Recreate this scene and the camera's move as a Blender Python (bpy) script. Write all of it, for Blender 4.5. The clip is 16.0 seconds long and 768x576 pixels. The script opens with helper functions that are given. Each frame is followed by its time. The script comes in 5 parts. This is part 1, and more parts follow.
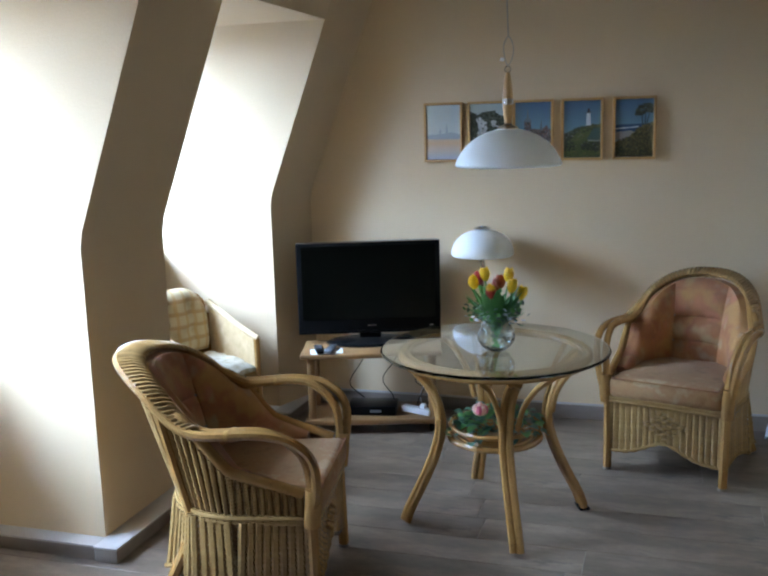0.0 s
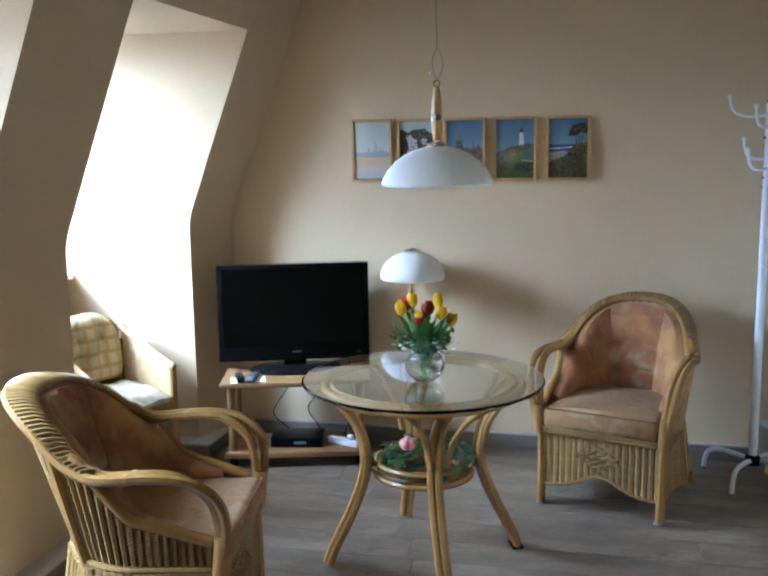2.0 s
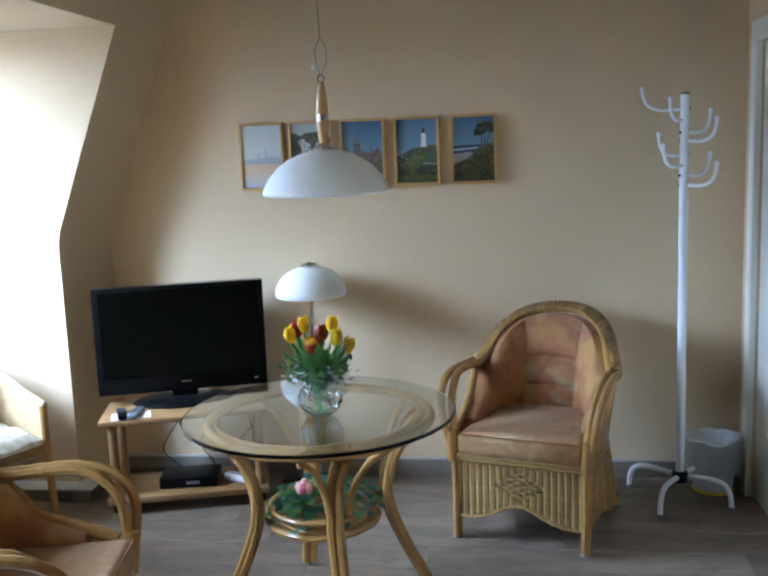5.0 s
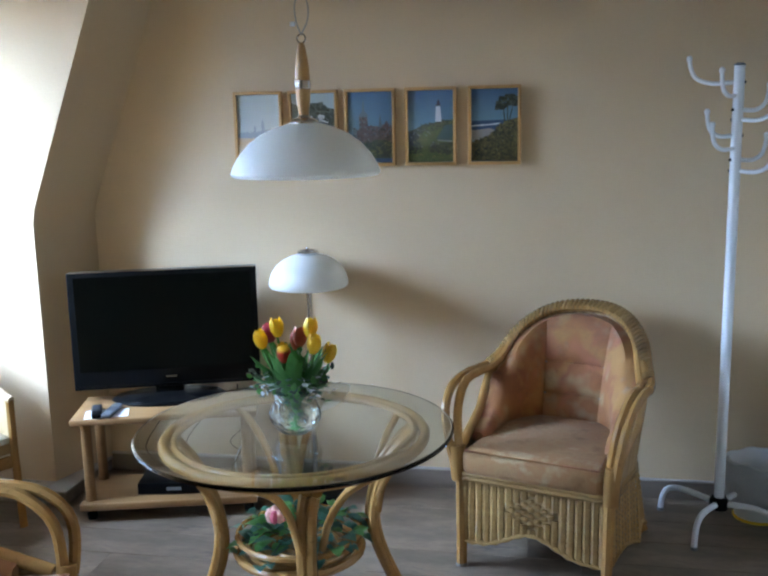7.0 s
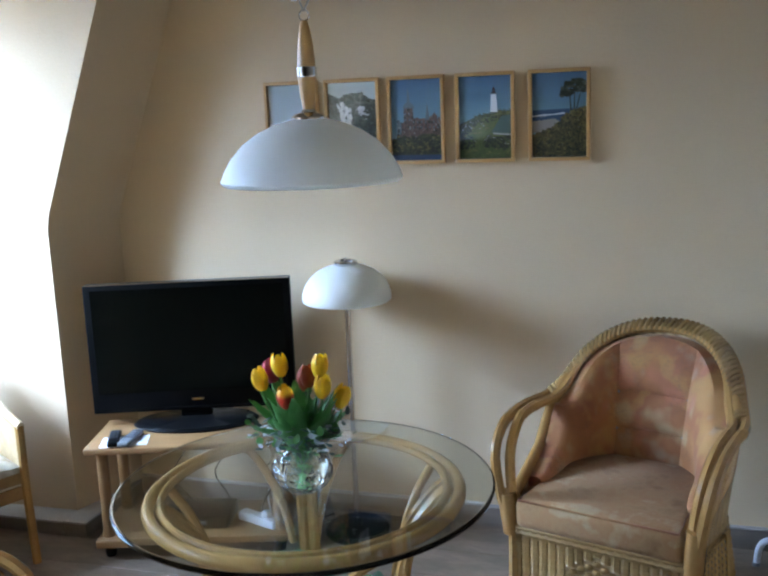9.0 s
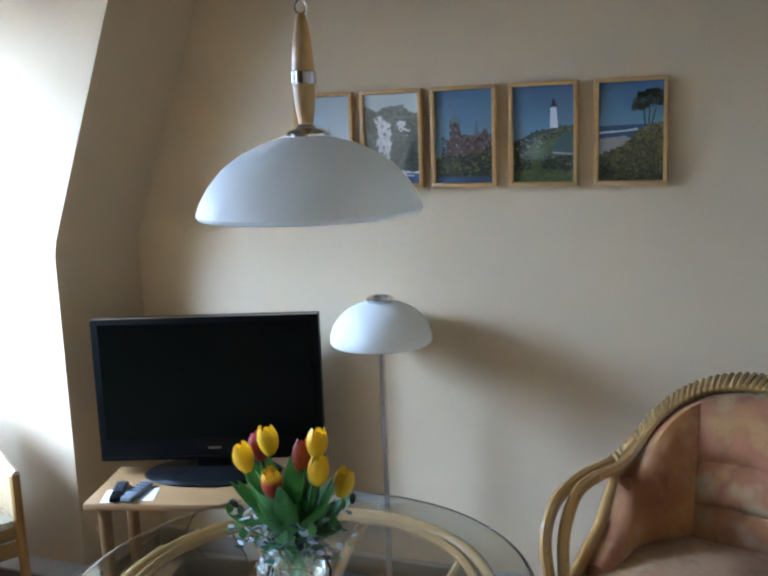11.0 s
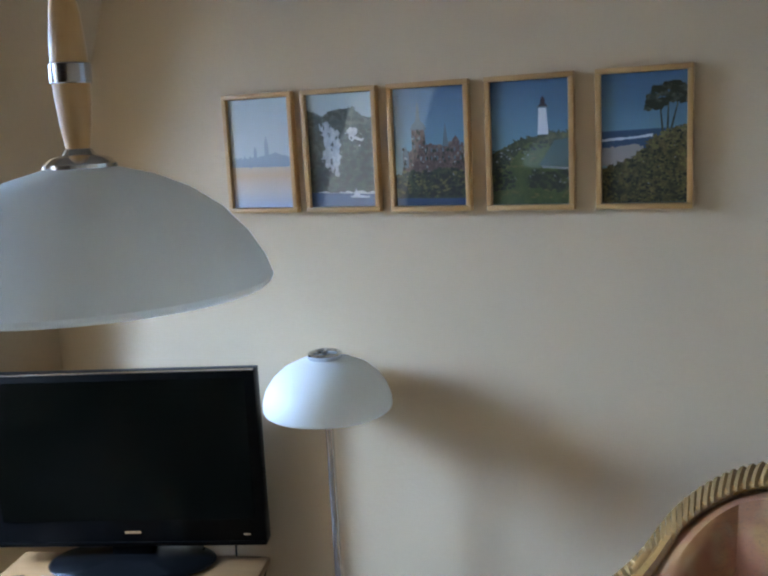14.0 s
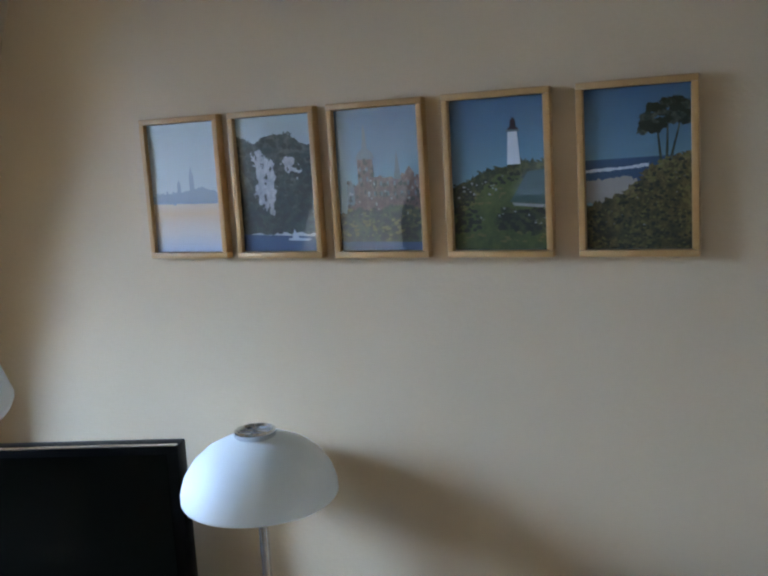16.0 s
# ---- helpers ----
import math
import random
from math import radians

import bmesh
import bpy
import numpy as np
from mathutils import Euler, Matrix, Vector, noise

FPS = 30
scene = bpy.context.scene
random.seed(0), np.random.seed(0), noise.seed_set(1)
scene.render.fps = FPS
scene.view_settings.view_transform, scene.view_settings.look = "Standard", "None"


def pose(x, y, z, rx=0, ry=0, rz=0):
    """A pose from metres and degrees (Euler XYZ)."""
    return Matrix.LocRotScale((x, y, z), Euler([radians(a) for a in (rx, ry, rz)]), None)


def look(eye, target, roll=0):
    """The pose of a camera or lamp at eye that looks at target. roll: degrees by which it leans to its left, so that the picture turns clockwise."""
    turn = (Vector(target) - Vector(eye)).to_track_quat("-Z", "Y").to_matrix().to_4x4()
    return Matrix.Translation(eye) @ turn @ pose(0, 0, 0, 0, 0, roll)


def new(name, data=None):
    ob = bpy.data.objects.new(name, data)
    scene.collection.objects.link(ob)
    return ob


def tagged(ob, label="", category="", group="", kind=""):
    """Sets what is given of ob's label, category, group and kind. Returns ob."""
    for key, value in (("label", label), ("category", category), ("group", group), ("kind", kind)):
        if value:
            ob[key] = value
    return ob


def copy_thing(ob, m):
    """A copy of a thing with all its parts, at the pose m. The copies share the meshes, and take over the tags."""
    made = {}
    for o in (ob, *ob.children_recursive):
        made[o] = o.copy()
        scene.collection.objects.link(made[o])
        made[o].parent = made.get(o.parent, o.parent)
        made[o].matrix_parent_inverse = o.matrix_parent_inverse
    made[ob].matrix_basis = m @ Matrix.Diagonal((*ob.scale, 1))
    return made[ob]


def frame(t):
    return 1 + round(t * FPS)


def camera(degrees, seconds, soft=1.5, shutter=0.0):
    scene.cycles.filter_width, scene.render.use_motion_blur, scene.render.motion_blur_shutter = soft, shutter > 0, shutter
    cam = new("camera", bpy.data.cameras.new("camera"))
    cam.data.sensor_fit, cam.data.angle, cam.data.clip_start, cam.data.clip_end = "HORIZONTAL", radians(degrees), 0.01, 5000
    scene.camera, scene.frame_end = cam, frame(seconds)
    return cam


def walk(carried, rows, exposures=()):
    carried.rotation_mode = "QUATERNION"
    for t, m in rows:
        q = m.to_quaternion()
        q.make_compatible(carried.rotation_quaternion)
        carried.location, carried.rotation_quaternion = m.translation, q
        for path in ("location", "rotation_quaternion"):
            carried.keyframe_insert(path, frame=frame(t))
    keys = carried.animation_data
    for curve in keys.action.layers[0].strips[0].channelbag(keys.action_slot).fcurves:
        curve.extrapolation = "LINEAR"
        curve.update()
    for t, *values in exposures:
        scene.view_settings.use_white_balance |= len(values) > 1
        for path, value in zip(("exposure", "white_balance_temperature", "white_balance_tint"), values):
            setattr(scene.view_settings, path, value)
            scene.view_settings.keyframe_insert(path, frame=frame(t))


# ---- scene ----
cam = camera(45.7, 16.0, soft=2.4)
PATH = [
    (0, (1.258, 0.148, 1.61), (0.67, 2.026, 1.254), -1.6),
    (0.5, (1.234, 0.177, 1.602), (0.692, 2.069, 1.242), -1.2),
    (1, (1.236, 0.236, 1.596), (0.703, 2.13, 1.237), -1.2),
    (1.5, (1.251, 0.31, 1.59), (0.747, 2.216, 1.255), -1.3),
    (2, (1.245, 0.378, 1.593), (0.79, 2.3, 1.277), -0.8),
    (2.5, (1.26, 0.444, 1.585), (0.898, 2.388, 1.287), -0.6),
    (3, (1.281, 0.508, 1.585), (0.955, 2.457, 1.277), -1.5),
    (3.5, (1.315, 0.567, 1.591), (0.985, 2.518, 1.295), -2.1),
    (4, (1.297, 0.613, 1.588), (0.961, 2.558, 1.266), -2.9),
    (4.5, (1.254, 0.689, 1.585), (0.981, 2.647, 1.282), -2.3),
    (7, (1.351, 1.25, 1.576), (0.976, 3.181, 1.216), -1.2),
    (7.5, (1.307, 1.387, 1.579), (0.944, 3.323, 1.233), -1.9),
    (8, (1.305, 1.519, 1.578), (0.926, 3.449, 1.216), -2.4),
    (8.5, (1.356, 1.644, 1.586), (0.854, 3.544, 1.216), -1.8),
    (9, (1.406, 1.738, 1.584), (0.844, 3.62, 1.205), -2.2),
    (11.5, (1.385, 2.295, 1.581), (0.656, 4.127, 1.243), -1.9),
    (12, (1.393, 2.397, 1.581), (0.674, 4.229, 1.223), -1.7),
    (12.5, (1.356, 2.515, 1.582), (0.67, 4.358, 1.218), -2.4),
    (13, (1.308, 2.641, 1.589), (0.63, 4.492, 1.254), -4.3),
    (13.5, (1.322, 2.742, 1.586), (0.6, 4.575, 1.242), -4.9),
    (14, (1.39, 2.875, 1.601), (0.582, 4.672, 1.257), -2.9),
    (14.5, (1.455, 3.022, 1.612), (0.568, 4.766, 1.256), -2.5),
    (15, (1.462, 3.13, 1.613), (0.56, 4.864, 1.249), -2.1),
    (15.5, (1.428, 3.225, 1.615), (0.562, 4.979, 1.29), -2.7),
    (16, (1.378, 3.318, 1.618), (0.53, 5.088, 1.313), -3.5),
]
walk(cam, [(t, look(eye, target, roll)) for t, eye, target, roll in PATH], [(0, -0.42, 6500, 11), (0.5, -0.26, 6500, 11), (1, -0.14, 6500, 11), (2.5, -0.04, 6480, 11), (4.5, -0.04, 6450, 11), (7, -0.06, 6360, 11), (9, -0.08, 6230, 11), (12.5, -0.12, 6080, 11), (14, -0.16, 6020, 11), (16, -0.40, 6040, 11)])


# ---- world and light ----
world = bpy.data.worlds.new("sky")
scene.world = world
world.use_nodes = True
wn = world.node_tree.nodes
sky = wn.new("ShaderNodeTexSky")
sky.sky_type, sky.sun_disc = "NISHITA", False
sky.sun_elevation, sky.sun_rotation = radians(38), radians(200)
wn["Background"].inputs["Strength"].default_value = 0.12
world.node_tree.links.new(sky.outputs[0], wn["Background"].inputs["Color"])


# the bright sky in front of the dormer windows, above the roofs across the street: a broad low band, and the higher sky towards the nearer dormer
for y, wide, low, height, energy in ((2.2, 8.0, 2.05, 1.4, 3650), (0.8, 4.0, 3.47, 1.9, 3700)):
    data = bpy.data.lights.new("sky_daylight", "AREA")
    data.shape, data.size, data.size_y = "RECTANGLE", wide, height
    data.energy, data.color = energy, (0.425, 0.628, 1.0)
    sky_lamp = new("sky_daylight", data)
    sky_lamp.matrix_world = look((-4.2, y, low + height / 2), (0, y + 0.7, low + height / 2 - 1.0))


# ---- materials ----
def srgb(r, g, b):
    return tuple(((c / 255) / 12.92 if c / 255 <= 0.04045 else ((c / 255 + 0.055) / 1.055) ** 2.4) for c in (r, g, b)) + (1.0,)


class Mat:
    """A node material with two scales of variation in its colour and a fine relief."""

    def __init__(self, name, colour, rough=0.6, metal=0.0, spec=0.5):
        self.m = bpy.data.materials.new(name)
        self.m.use_nodes = True
        self.n, self.l = self.m.node_tree.nodes, self.m.node_tree.links
        self.b = self.n["Principled BSDF"]
        self.b.inputs["Base Color"].default_value = colour
        self.b.inputs["Roughness"].default_value = rough
        self.b.inputs["Metallic"].default_value = metal
        self.b.inputs["Specular IOR Level"].default_value = spec

    def node(self, kind, **values):
        nd = self.n.new(kind)
        for key, value in values.items():
            nd.inputs[key.replace("_", " ")].default_value = value
        return nd

    def coords(self, scale=(1, 1, 1), which="Object"):
        tc, mp = self.n.new("ShaderNodeTexCoord"), self.n.new("ShaderNodeMapping")
        mp.inputs["Scale"].default_value = scale
        self.l.new(tc.outputs[which], mp.inputs["Vector"])
        return mp.outputs[0]

    def noise(self, scale, detail=4, rough=0.55, stretch=(1, 1, 1)):
        nd = self.node("ShaderNodeTexNoise", Scale=scale, Detail=detail, Roughness=rough)
        self.l.new(self.coords(stretch), nd.inputs["Vector"])
        return nd.outputs["Fac"]

    def ramp(self, fac, *stops):
        nd = self.n.new("ShaderNodeValToRGB")
        while len(nd.color_ramp.elements) < len(stops):
            nd.color_ramp.elements.new(0.5)
        for el, (pos, colour) in zip(nd.color_ramp.elements, stops):
            el.position, el.color = pos, colour
        self.l.new(fac, nd.inputs[0])
        return nd.outputs[0]

    def mix(self, fac, a, b, blend="MIX"):
        nd = self.n.new("ShaderNodeMix")
        nd.data_type, nd.blend_type = "RGBA", blend
        for value, socket in ((fac, nd.inputs[0]), (a, nd.inputs[6]), (b, nd.inputs[7])):
            if isinstance(value, (float, int, tuple)):
                socket.default_value = value
            else:
                self.l.new(value, socket)
        return nd.outputs[2]

    def colour(self, socket):
        self.l.new(socket, self.b.inputs["Base Color"])
        return self

    def bump(self, fac, strength=0.2, distance=0.002):
        nd = self.node("ShaderNodeBump", Strength=strength, Distance=distance)
        self.l.new(fac, nd.inputs["Height"])
        self.l.new(nd.outputs[0], self.b.inputs["Normal"])
        return self

    def random(self):
        return self.n.new("ShaderNodeObjectInfo").outputs["Random"]


def varied(name, a, b, scale, rough=0.6, bump=0.15, distance=0.002, metal=0.0, stretch=(1, 1, 1), spec=0.5, fine=6.0):
    k = Mat(name, a, rough, metal, spec)
    big, small = k.noise(scale, 3, 0.5, stretch), k.noise(scale * fine, 5, 0.6, stretch)
    col = k.mix(k.ramp(big, (0.3, (0, 0, 0, 1)), (0.7, (1, 1, 1, 1))), a, b)
    k.colour(k.mix(0.18, col, k.ramp(small, (0.3, a), (0.7, b))))
    k.bump(small, bump, distance)
    return k.m


WALL = varied("wall_paint", (0.574, 0.426, 0.261, 1), (0.62, 0.464, 0.289, 1), 1.3, 0.85, 0.6, 0.002, fine=60)
# ceiling out of view: its colour is darkened so that it bounces less light
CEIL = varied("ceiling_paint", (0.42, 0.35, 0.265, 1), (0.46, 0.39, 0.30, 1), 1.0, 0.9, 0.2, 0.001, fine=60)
WHITE = varied("white_lacquer", (0.74, 0.75, 0.76, 1), (0.8, 0.81, 0.82, 1), 4, 0.35, 0.05)
DOORWHITE = varied("cream_door_lacquer", (0.70, 0.67, 0.57, 1), (0.75, 0.72, 0.62, 1), 4, 0.4, 0.05)
SKIRT = varied("skirting_laminate", (0.17, 0.135, 0.105, 1), (0.22, 0.18, 0.145, 1), 3, 0.5, 0.1, stretch=(1, 6, 6))
LEDGE = varied("ledge_board", (0.38, 0.345, 0.31, 1), (0.45, 0.41, 0.37, 1), 6, 0.5, 0.1)
PINE = varied("light_beech", (0.205, 0.104, 0.036, 1), (0.25, 0.132, 0.050, 1), 5, 0.45, 0.1, stretch=(1, 8, 8))
BLACK = varied("black_plastic", (0.004, 0.004, 0.004, 1), (0.006, 0.006, 0.006, 1), 6, 0.3, 0.05, spec=0.06)
GLASS = Mat("clear_glass", (0.97, 1, 0.98, 1), 0.0)
GLASS.b.inputs["Transmission Weight"].default_value = 1.0
GLASS.b.inputs["IOR"].default_value = 1.45
GLASS = GLASS.m
CHROME = varied("polished_steel", (0.7, 0.7, 0.72, 1), (0.6, 0.6, 0.62, 1), 8, 0.16, 0.02, metal=1.0)


def plank_material():
    k = Mat("grey_laminate", (0.36, 0.33, 0.3, 1), 0.34, 0.0, 0.5)
    grain, knots = k.noise(2.6, 8, 0.72, (1.0, 3.0, 1)), k.noise(2.2, 6, 0.7, (1.4, 3.2, 1))
    base = k.ramp(grain, (0.30, (0.082, 0.057, 0.038, 1)), (0.50, (0.155, 0.113, 0.077, 1)), (0.70, (0.260, 0.198, 0.142, 1)))
    base = k.mix(k.ramp(knots, (0.60, (0, 0, 0, 1)), (0.70, (0.8, 0.8, 0.8, 1))), base, (0.075, 0.055, 0.042, 1))
    tone = k.ramp(k.random(), (0.0, (0.86, 0.85, 0.84, 1)), (1.0, (1.1, 1.09, 1.08, 1)))
    k.colour(k.mix(1.0, base, tone, "MULTIPLY"))
    k.bump(grain, 0.12, 0.001)
    return k.m


PLANK = plank_material()


# ---- building helpers ----
def mesh_of(bm, name, material, smooth=True):
    me = bpy.data.meshes.new(name)
    bmesh.ops.recalc_face_normals(bm, faces=bm.faces)
    bm.to_mesh(me)
    bm.free()
    if smooth:
        me.shade_smooth()
        me.set_sharp_from_angle(angle=radians(40))
    me.materials.append(material)
    return me


def part(name, bm, material, parent=None, label="", m=None):
    """One mesh object under a thing or a part (or at top level)."""
    ob = new(name, mesh_of(bm, name, material) if isinstance(bm, bmesh.types.BMesh) else bm)
    if parent:
        ob.parent = parent
    if m is not None:
        ob.matrix_basis = m
    return tagged(ob, label)


def thing(name, label, category, m=Matrix(), group="", kind=""):
    ob = new(name)
    ob.empty_display_size = 0.1
    ob.matrix_basis = m
    return tagged(ob, label, category, group, kind)


def box(size, at=(0, 0, 0), bevel=0.0, turn=0.0, seg=2, bm=None):
    """A box by its full size and its middle, with rounded edges."""
    own = bmesh.new()
    bmesh.ops.create_cube(own, size=1, matrix=Matrix.Diagonal((*size, 1)))
    if bevel:
        bmesh.ops.bevel(own, geom=own.edges[:], offset=bevel, segments=seg, profile=0.5, affect="EDGES")
    bmesh.ops.transform(own, matrix=Matrix.Translation(at) @ Matrix.Rotation(radians(turn), 4, "Z"), verts=own.verts)
    return join(bm, own)


def join(bm, own):
    if bm is None:
        return own
    me = bpy.data.meshes.new("piece")
    own.to_mesh(me)
    own.free()
    bm.from_mesh(me)
    bpy.data.meshes.remove(me)
    return bm


def lathe(profile, seg=32, at=(0, 0, 0), bm=None):
    """Turns (radius, height) points round the z axis."""
    bm = bm or bmesh.new()
    rings = []
    for r, z in profile:
        if r < 1e-6:
            rings.append([bm.verts.new((at[0], at[1], at[2] + z))])
        else:
            rings.append([bm.verts.new((at[0] + r * math.cos(math.tau * k / seg), at[1] + r * math.sin(math.tau * k / seg), at[2] + z)) for k in range(seg)])
    for a, b in zip(rings, rings[1:]):
        for k in range(seg):
            j = (k + 1) % seg
            if len(a) == 1 and len(b) > 1:
                bm.faces.new((a[0], b[k], b[j]))
            elif len(b) == 1 and len(a) > 1:
                bm.faces.new((a[k], b[0], a[j]))
            elif len(a) > 1:
                bm.faces.new((a[k], b[k], b[j], a[j]))
    return bm


def tube(points, r, sides=8, closed=False, bm=None, taper=None):
    """A rod along points; taper gives the radius at each point."""
    bm = bm or bmesh.new()
    pts = [Vector(p) for p in points]
    n, rings, up = len(pts), [], None
    for i, p in enumerate(pts):
        d = (pts[(i + 1) % n] - pts[i - 1]) if closed or 0 < i < n - 1 else (pts[1] - pts[0] if i == 0 else pts[-1] - pts[-2])
        d.normalize()
        if up is None:
            up = d.orthogonal().normalized()
        up = (up - d * up.dot(d)).normalized()
        side, rr = d.cross(up), taper[i] if taper else r
        rings.append([bm.verts.new(p + rr * (math.cos(math.tau * k / sides) * up + math.sin(math.tau * k / sides) * side)) for k in range(sides)])
    for i in range(n if closed else n - 1):
        a, b = rings[i], rings[(i + 1) % n]
        for k in range(sides):
            bm.faces.new((a[k], a[(k + 1) % sides], b[(k + 1) % sides], b[k]))
    if not closed:
        bm.faces.new(rings[0][::-1])
        bm.faces.new(rings[-1])
    return bm


def spline(points, steps=6):
    """A smooth run of points through the given ones."""
    p = [Vector(q) for q in points]
    p = [2 * p[0] - p[1], *p, 2 * p[-1] - p[-2]]
    out = []
    for a, b, c, d in zip(p, p[1:], p[2:], p[3:]):
        for k in range(steps):
            t = k / steps
            out.append(0.5 * (2 * b + (c - a) * t + (2 * a - 5 * b + 4 * c - d) * t * t + (3 * b - a - 3 * c + d) * t ** 3))
    return out + [p[-2]]


def prism(outline, lo, hi, axis="y", bm=None):
    """Extrudes an outline (pairs in the plane across the axis) from lo to hi."""
    bm = bm or bmesh.new()
    put = {"y": lambda a, b, v: (a, v, b), "z": lambda a, b, v: (a, b, v), "x": lambda a, b, v: (v, a, b)}[axis]
    one, two = ([bm.verts.new(put(a, b, v)) for a, b in outline] for v in (lo, hi))
    bm.faces.new(one)
    bm.faces.new(two[::-1])
    for k in range(len(one)):
        j = (k + 1) % len(one)
        bm.faces.new((one[k], two[k], two[j], one[j]))
    return bm


# ---- the room ----
WX, KINK, SLOPE, TOP = -0.785, 1.22, 0.385, 2.52      # knee wall, its height, lean of the roof, ceiling
BACK, RIGHT, FRONT, OUT = 5.0, 2.28, -3.6, -1.62      # back wall, right wall, wall behind, window plane
HEAD = 2.14                                           # height of the dormers' ceilings
DORMERS = ((3.55, 4.665), (1.86, 2.975))


def lean(z):
    return WX + SLOPE * (z - KINK)


def structure(name, bm, material, label):
    return tagged(part(name, bm, material), label, name.rstrip("_0123456789").replace("_", " "), kind="structure")


structure("floor_base", box((4.6, 9.2, 0.1), (0.5, 0.8, -0.056)), SKIRT, "dark subfloor beneath grey laminate planks")
structure("wall_back", box((4.4, 0.2, 2.9), (0.4, BACK + 0.1, 1.2)), WALL, "warm cream painted back wall with fine texture")
structure("wall_front", box((4.6, 0.2, 2.9), (0.4, FRONT - 0.1, 1.2)), WALL, "cream painted wall closing the room")
structure("ceiling", box((4.6, 8.9, 0.15), (0.5, 0.7, TOP + 0.075)), CEIL, "plain cream ceiling out of view, darkened to weaken bounced light")
solid = [(OUT, 0), (WX, 0), (WX, KINK - 0.03), (lean(KINK + 0.03), KINK + 0.03), (lean(TOP), TOP), (OUT, TOP)]
edges = [FRONT] + [v for d in reversed(DORMERS) for v in d] + [BACK]
for k, (a, b) in enumerate(zip(edges[::2], edges[1::2])):
    bm = prism(solid, a, b)
    for v in bm.verts:                                # the corner strip turns in towards the back wall
        if v.co.y > BACK - 0.001 and v.co.x > OUT + 0.01:
            v.co.x += 0.10
    structure(f"wall_left_{k + 1}", bm, WALL, "cream mansard wall with upright base and leaning upper part")
for k, (a, b) in enumerate(DORMERS):
    structure(f"dormer_ceiling_{k + 1}", prism([(lean(HEAD), HEAD), (lean(TOP), TOP), (OUT, TOP), (OUT, HEAD)], a, b), WALL, "cream painted ceiling of the dormer recess")
    structure(f"dormer_parapet_{k + 1}", prism([(OUT - 0.16, 0), (OUT, 0), (OUT, 0.9), (OUT - 0.16, 0.9)], a, b), WALL, "cream painted parapet below the dormer window")
    win = tagged(thing(f"window_{k + 1}", "white two-casement dormer window with clear panes", "window"), kind="structure")
    mid, half, x = (a + b) / 2, (b - a) / 2, OUT - 0.05
    lo, hi = 0.9, HEAD
    part("window_sill", box((0.24, b - a, 0.03), (OUT + 0.04, mid, lo + 0.015), 0.006), WHITE, win)
    for name, size, at in (("frame_top", (0.07, b - a, 0.07), (x, mid, hi - 0.035)), ("frame_bottom", (0.07, b - a, 0.07), (x, mid, lo + 0.066)),
                           ("frame_side", (0.07, 0.07, hi - lo - 0.171), (x, a + 0.035, (lo + hi) / 2 + 0.0155)), ("frame_side", (0.07, 0.07, hi - lo - 0.171), (x, b - 0.035, (lo + hi) / 2 + 0.0155)),
                           ("mullion", (0.07, 0.09, hi - lo - 0.171), (x, mid, (lo + hi) / 2 + 0.0155))):
        part(name, box(size, at, 0.006), WHITE, win)
    for side in (-1, 1):
        pane = part("pane", box((0.006, half - 0.115, hi - lo - 0.171), (x, mid + side * (half / 2 - 0.0125), (lo + hi) / 2 + 0.0155)), GLASS, win)
        pane.visible_shadow = False

# right wall with its door
D0, D1, DH = 3.91, 4.77, 1.95
structure("wall_right_1", prism([(D1, 0), (BACK, 0), (BACK, TOP), (FRONT, TOP), (FRONT, 0), (D0, 0), (D0, DH), (D1, DH)], RIGHT, RIGHT + 0.16, "x"), WALL, "cream painted wall with a door opening")
door = tagged(thing("door_1", "closed off-white lacquered room door in matching casing", "door"), kind="structure")
part("casing", box((0.03, 0.08, DH + 0.08), (RIGHT - 0.012, D1 + 0.04, (DH + 0.08) / 2), 0.005), DOORWHITE, door)
part("casing", box((0.03, 0.08, DH + 0.08), (RIGHT - 0.012, D0 - 0.04, (DH + 0.08) / 2), 0.005), DOORWHITE, door)
part("casing", box((0.03, D1 - D0, 0.08), (RIGHT - 0.012, (D0 + D1) / 2, DH + 0.04), 0.005), DOORWHITE, door)
part("leaf", box((0.04, D1 - D0 - 0.008, DH - 0.012), (RIGHT + 0.03, (D0 + D1) / 2, DH / 2), 0.003), DOORWHITE, door)

# skirting on the back wall, and the boxed pipe cover along the knee wall
structure("baseboard_1", box((RIGHT - WX - 0.1, 0.016, 0.075), ((RIGHT + WX + 0.1) / 2, BACK - 0.008, 0.0375), 0.003), SKIRT, "brown grey laminate skirting along the back wall")
structure("trim_1", box((RIGHT - WX - 0.1, 0.02, 0.008), ((RIGHT + WX + 0.1) / 2, BACK - 0.01, 0.081), 0.002), LEDGE, "thin pale sealing strip on top of the skirting")


# ---- pipe cover along the knee wall and in the dormers ----
def ledge(name, size, at):
    structure("baseboard_" + name, box((size[0], size[1], 0.052), (at[0], at[1], 0.026), 0.004), SKIRT, "brown grey boxed pipe cover along the wall foot")
    structure("trim_" + name, box((size[0] + 0.006, size[1] + 0.006, 0.010), (at[0], at[1], 0.0575), 0.003), LEDGE, "pale top board of the pipe cover")


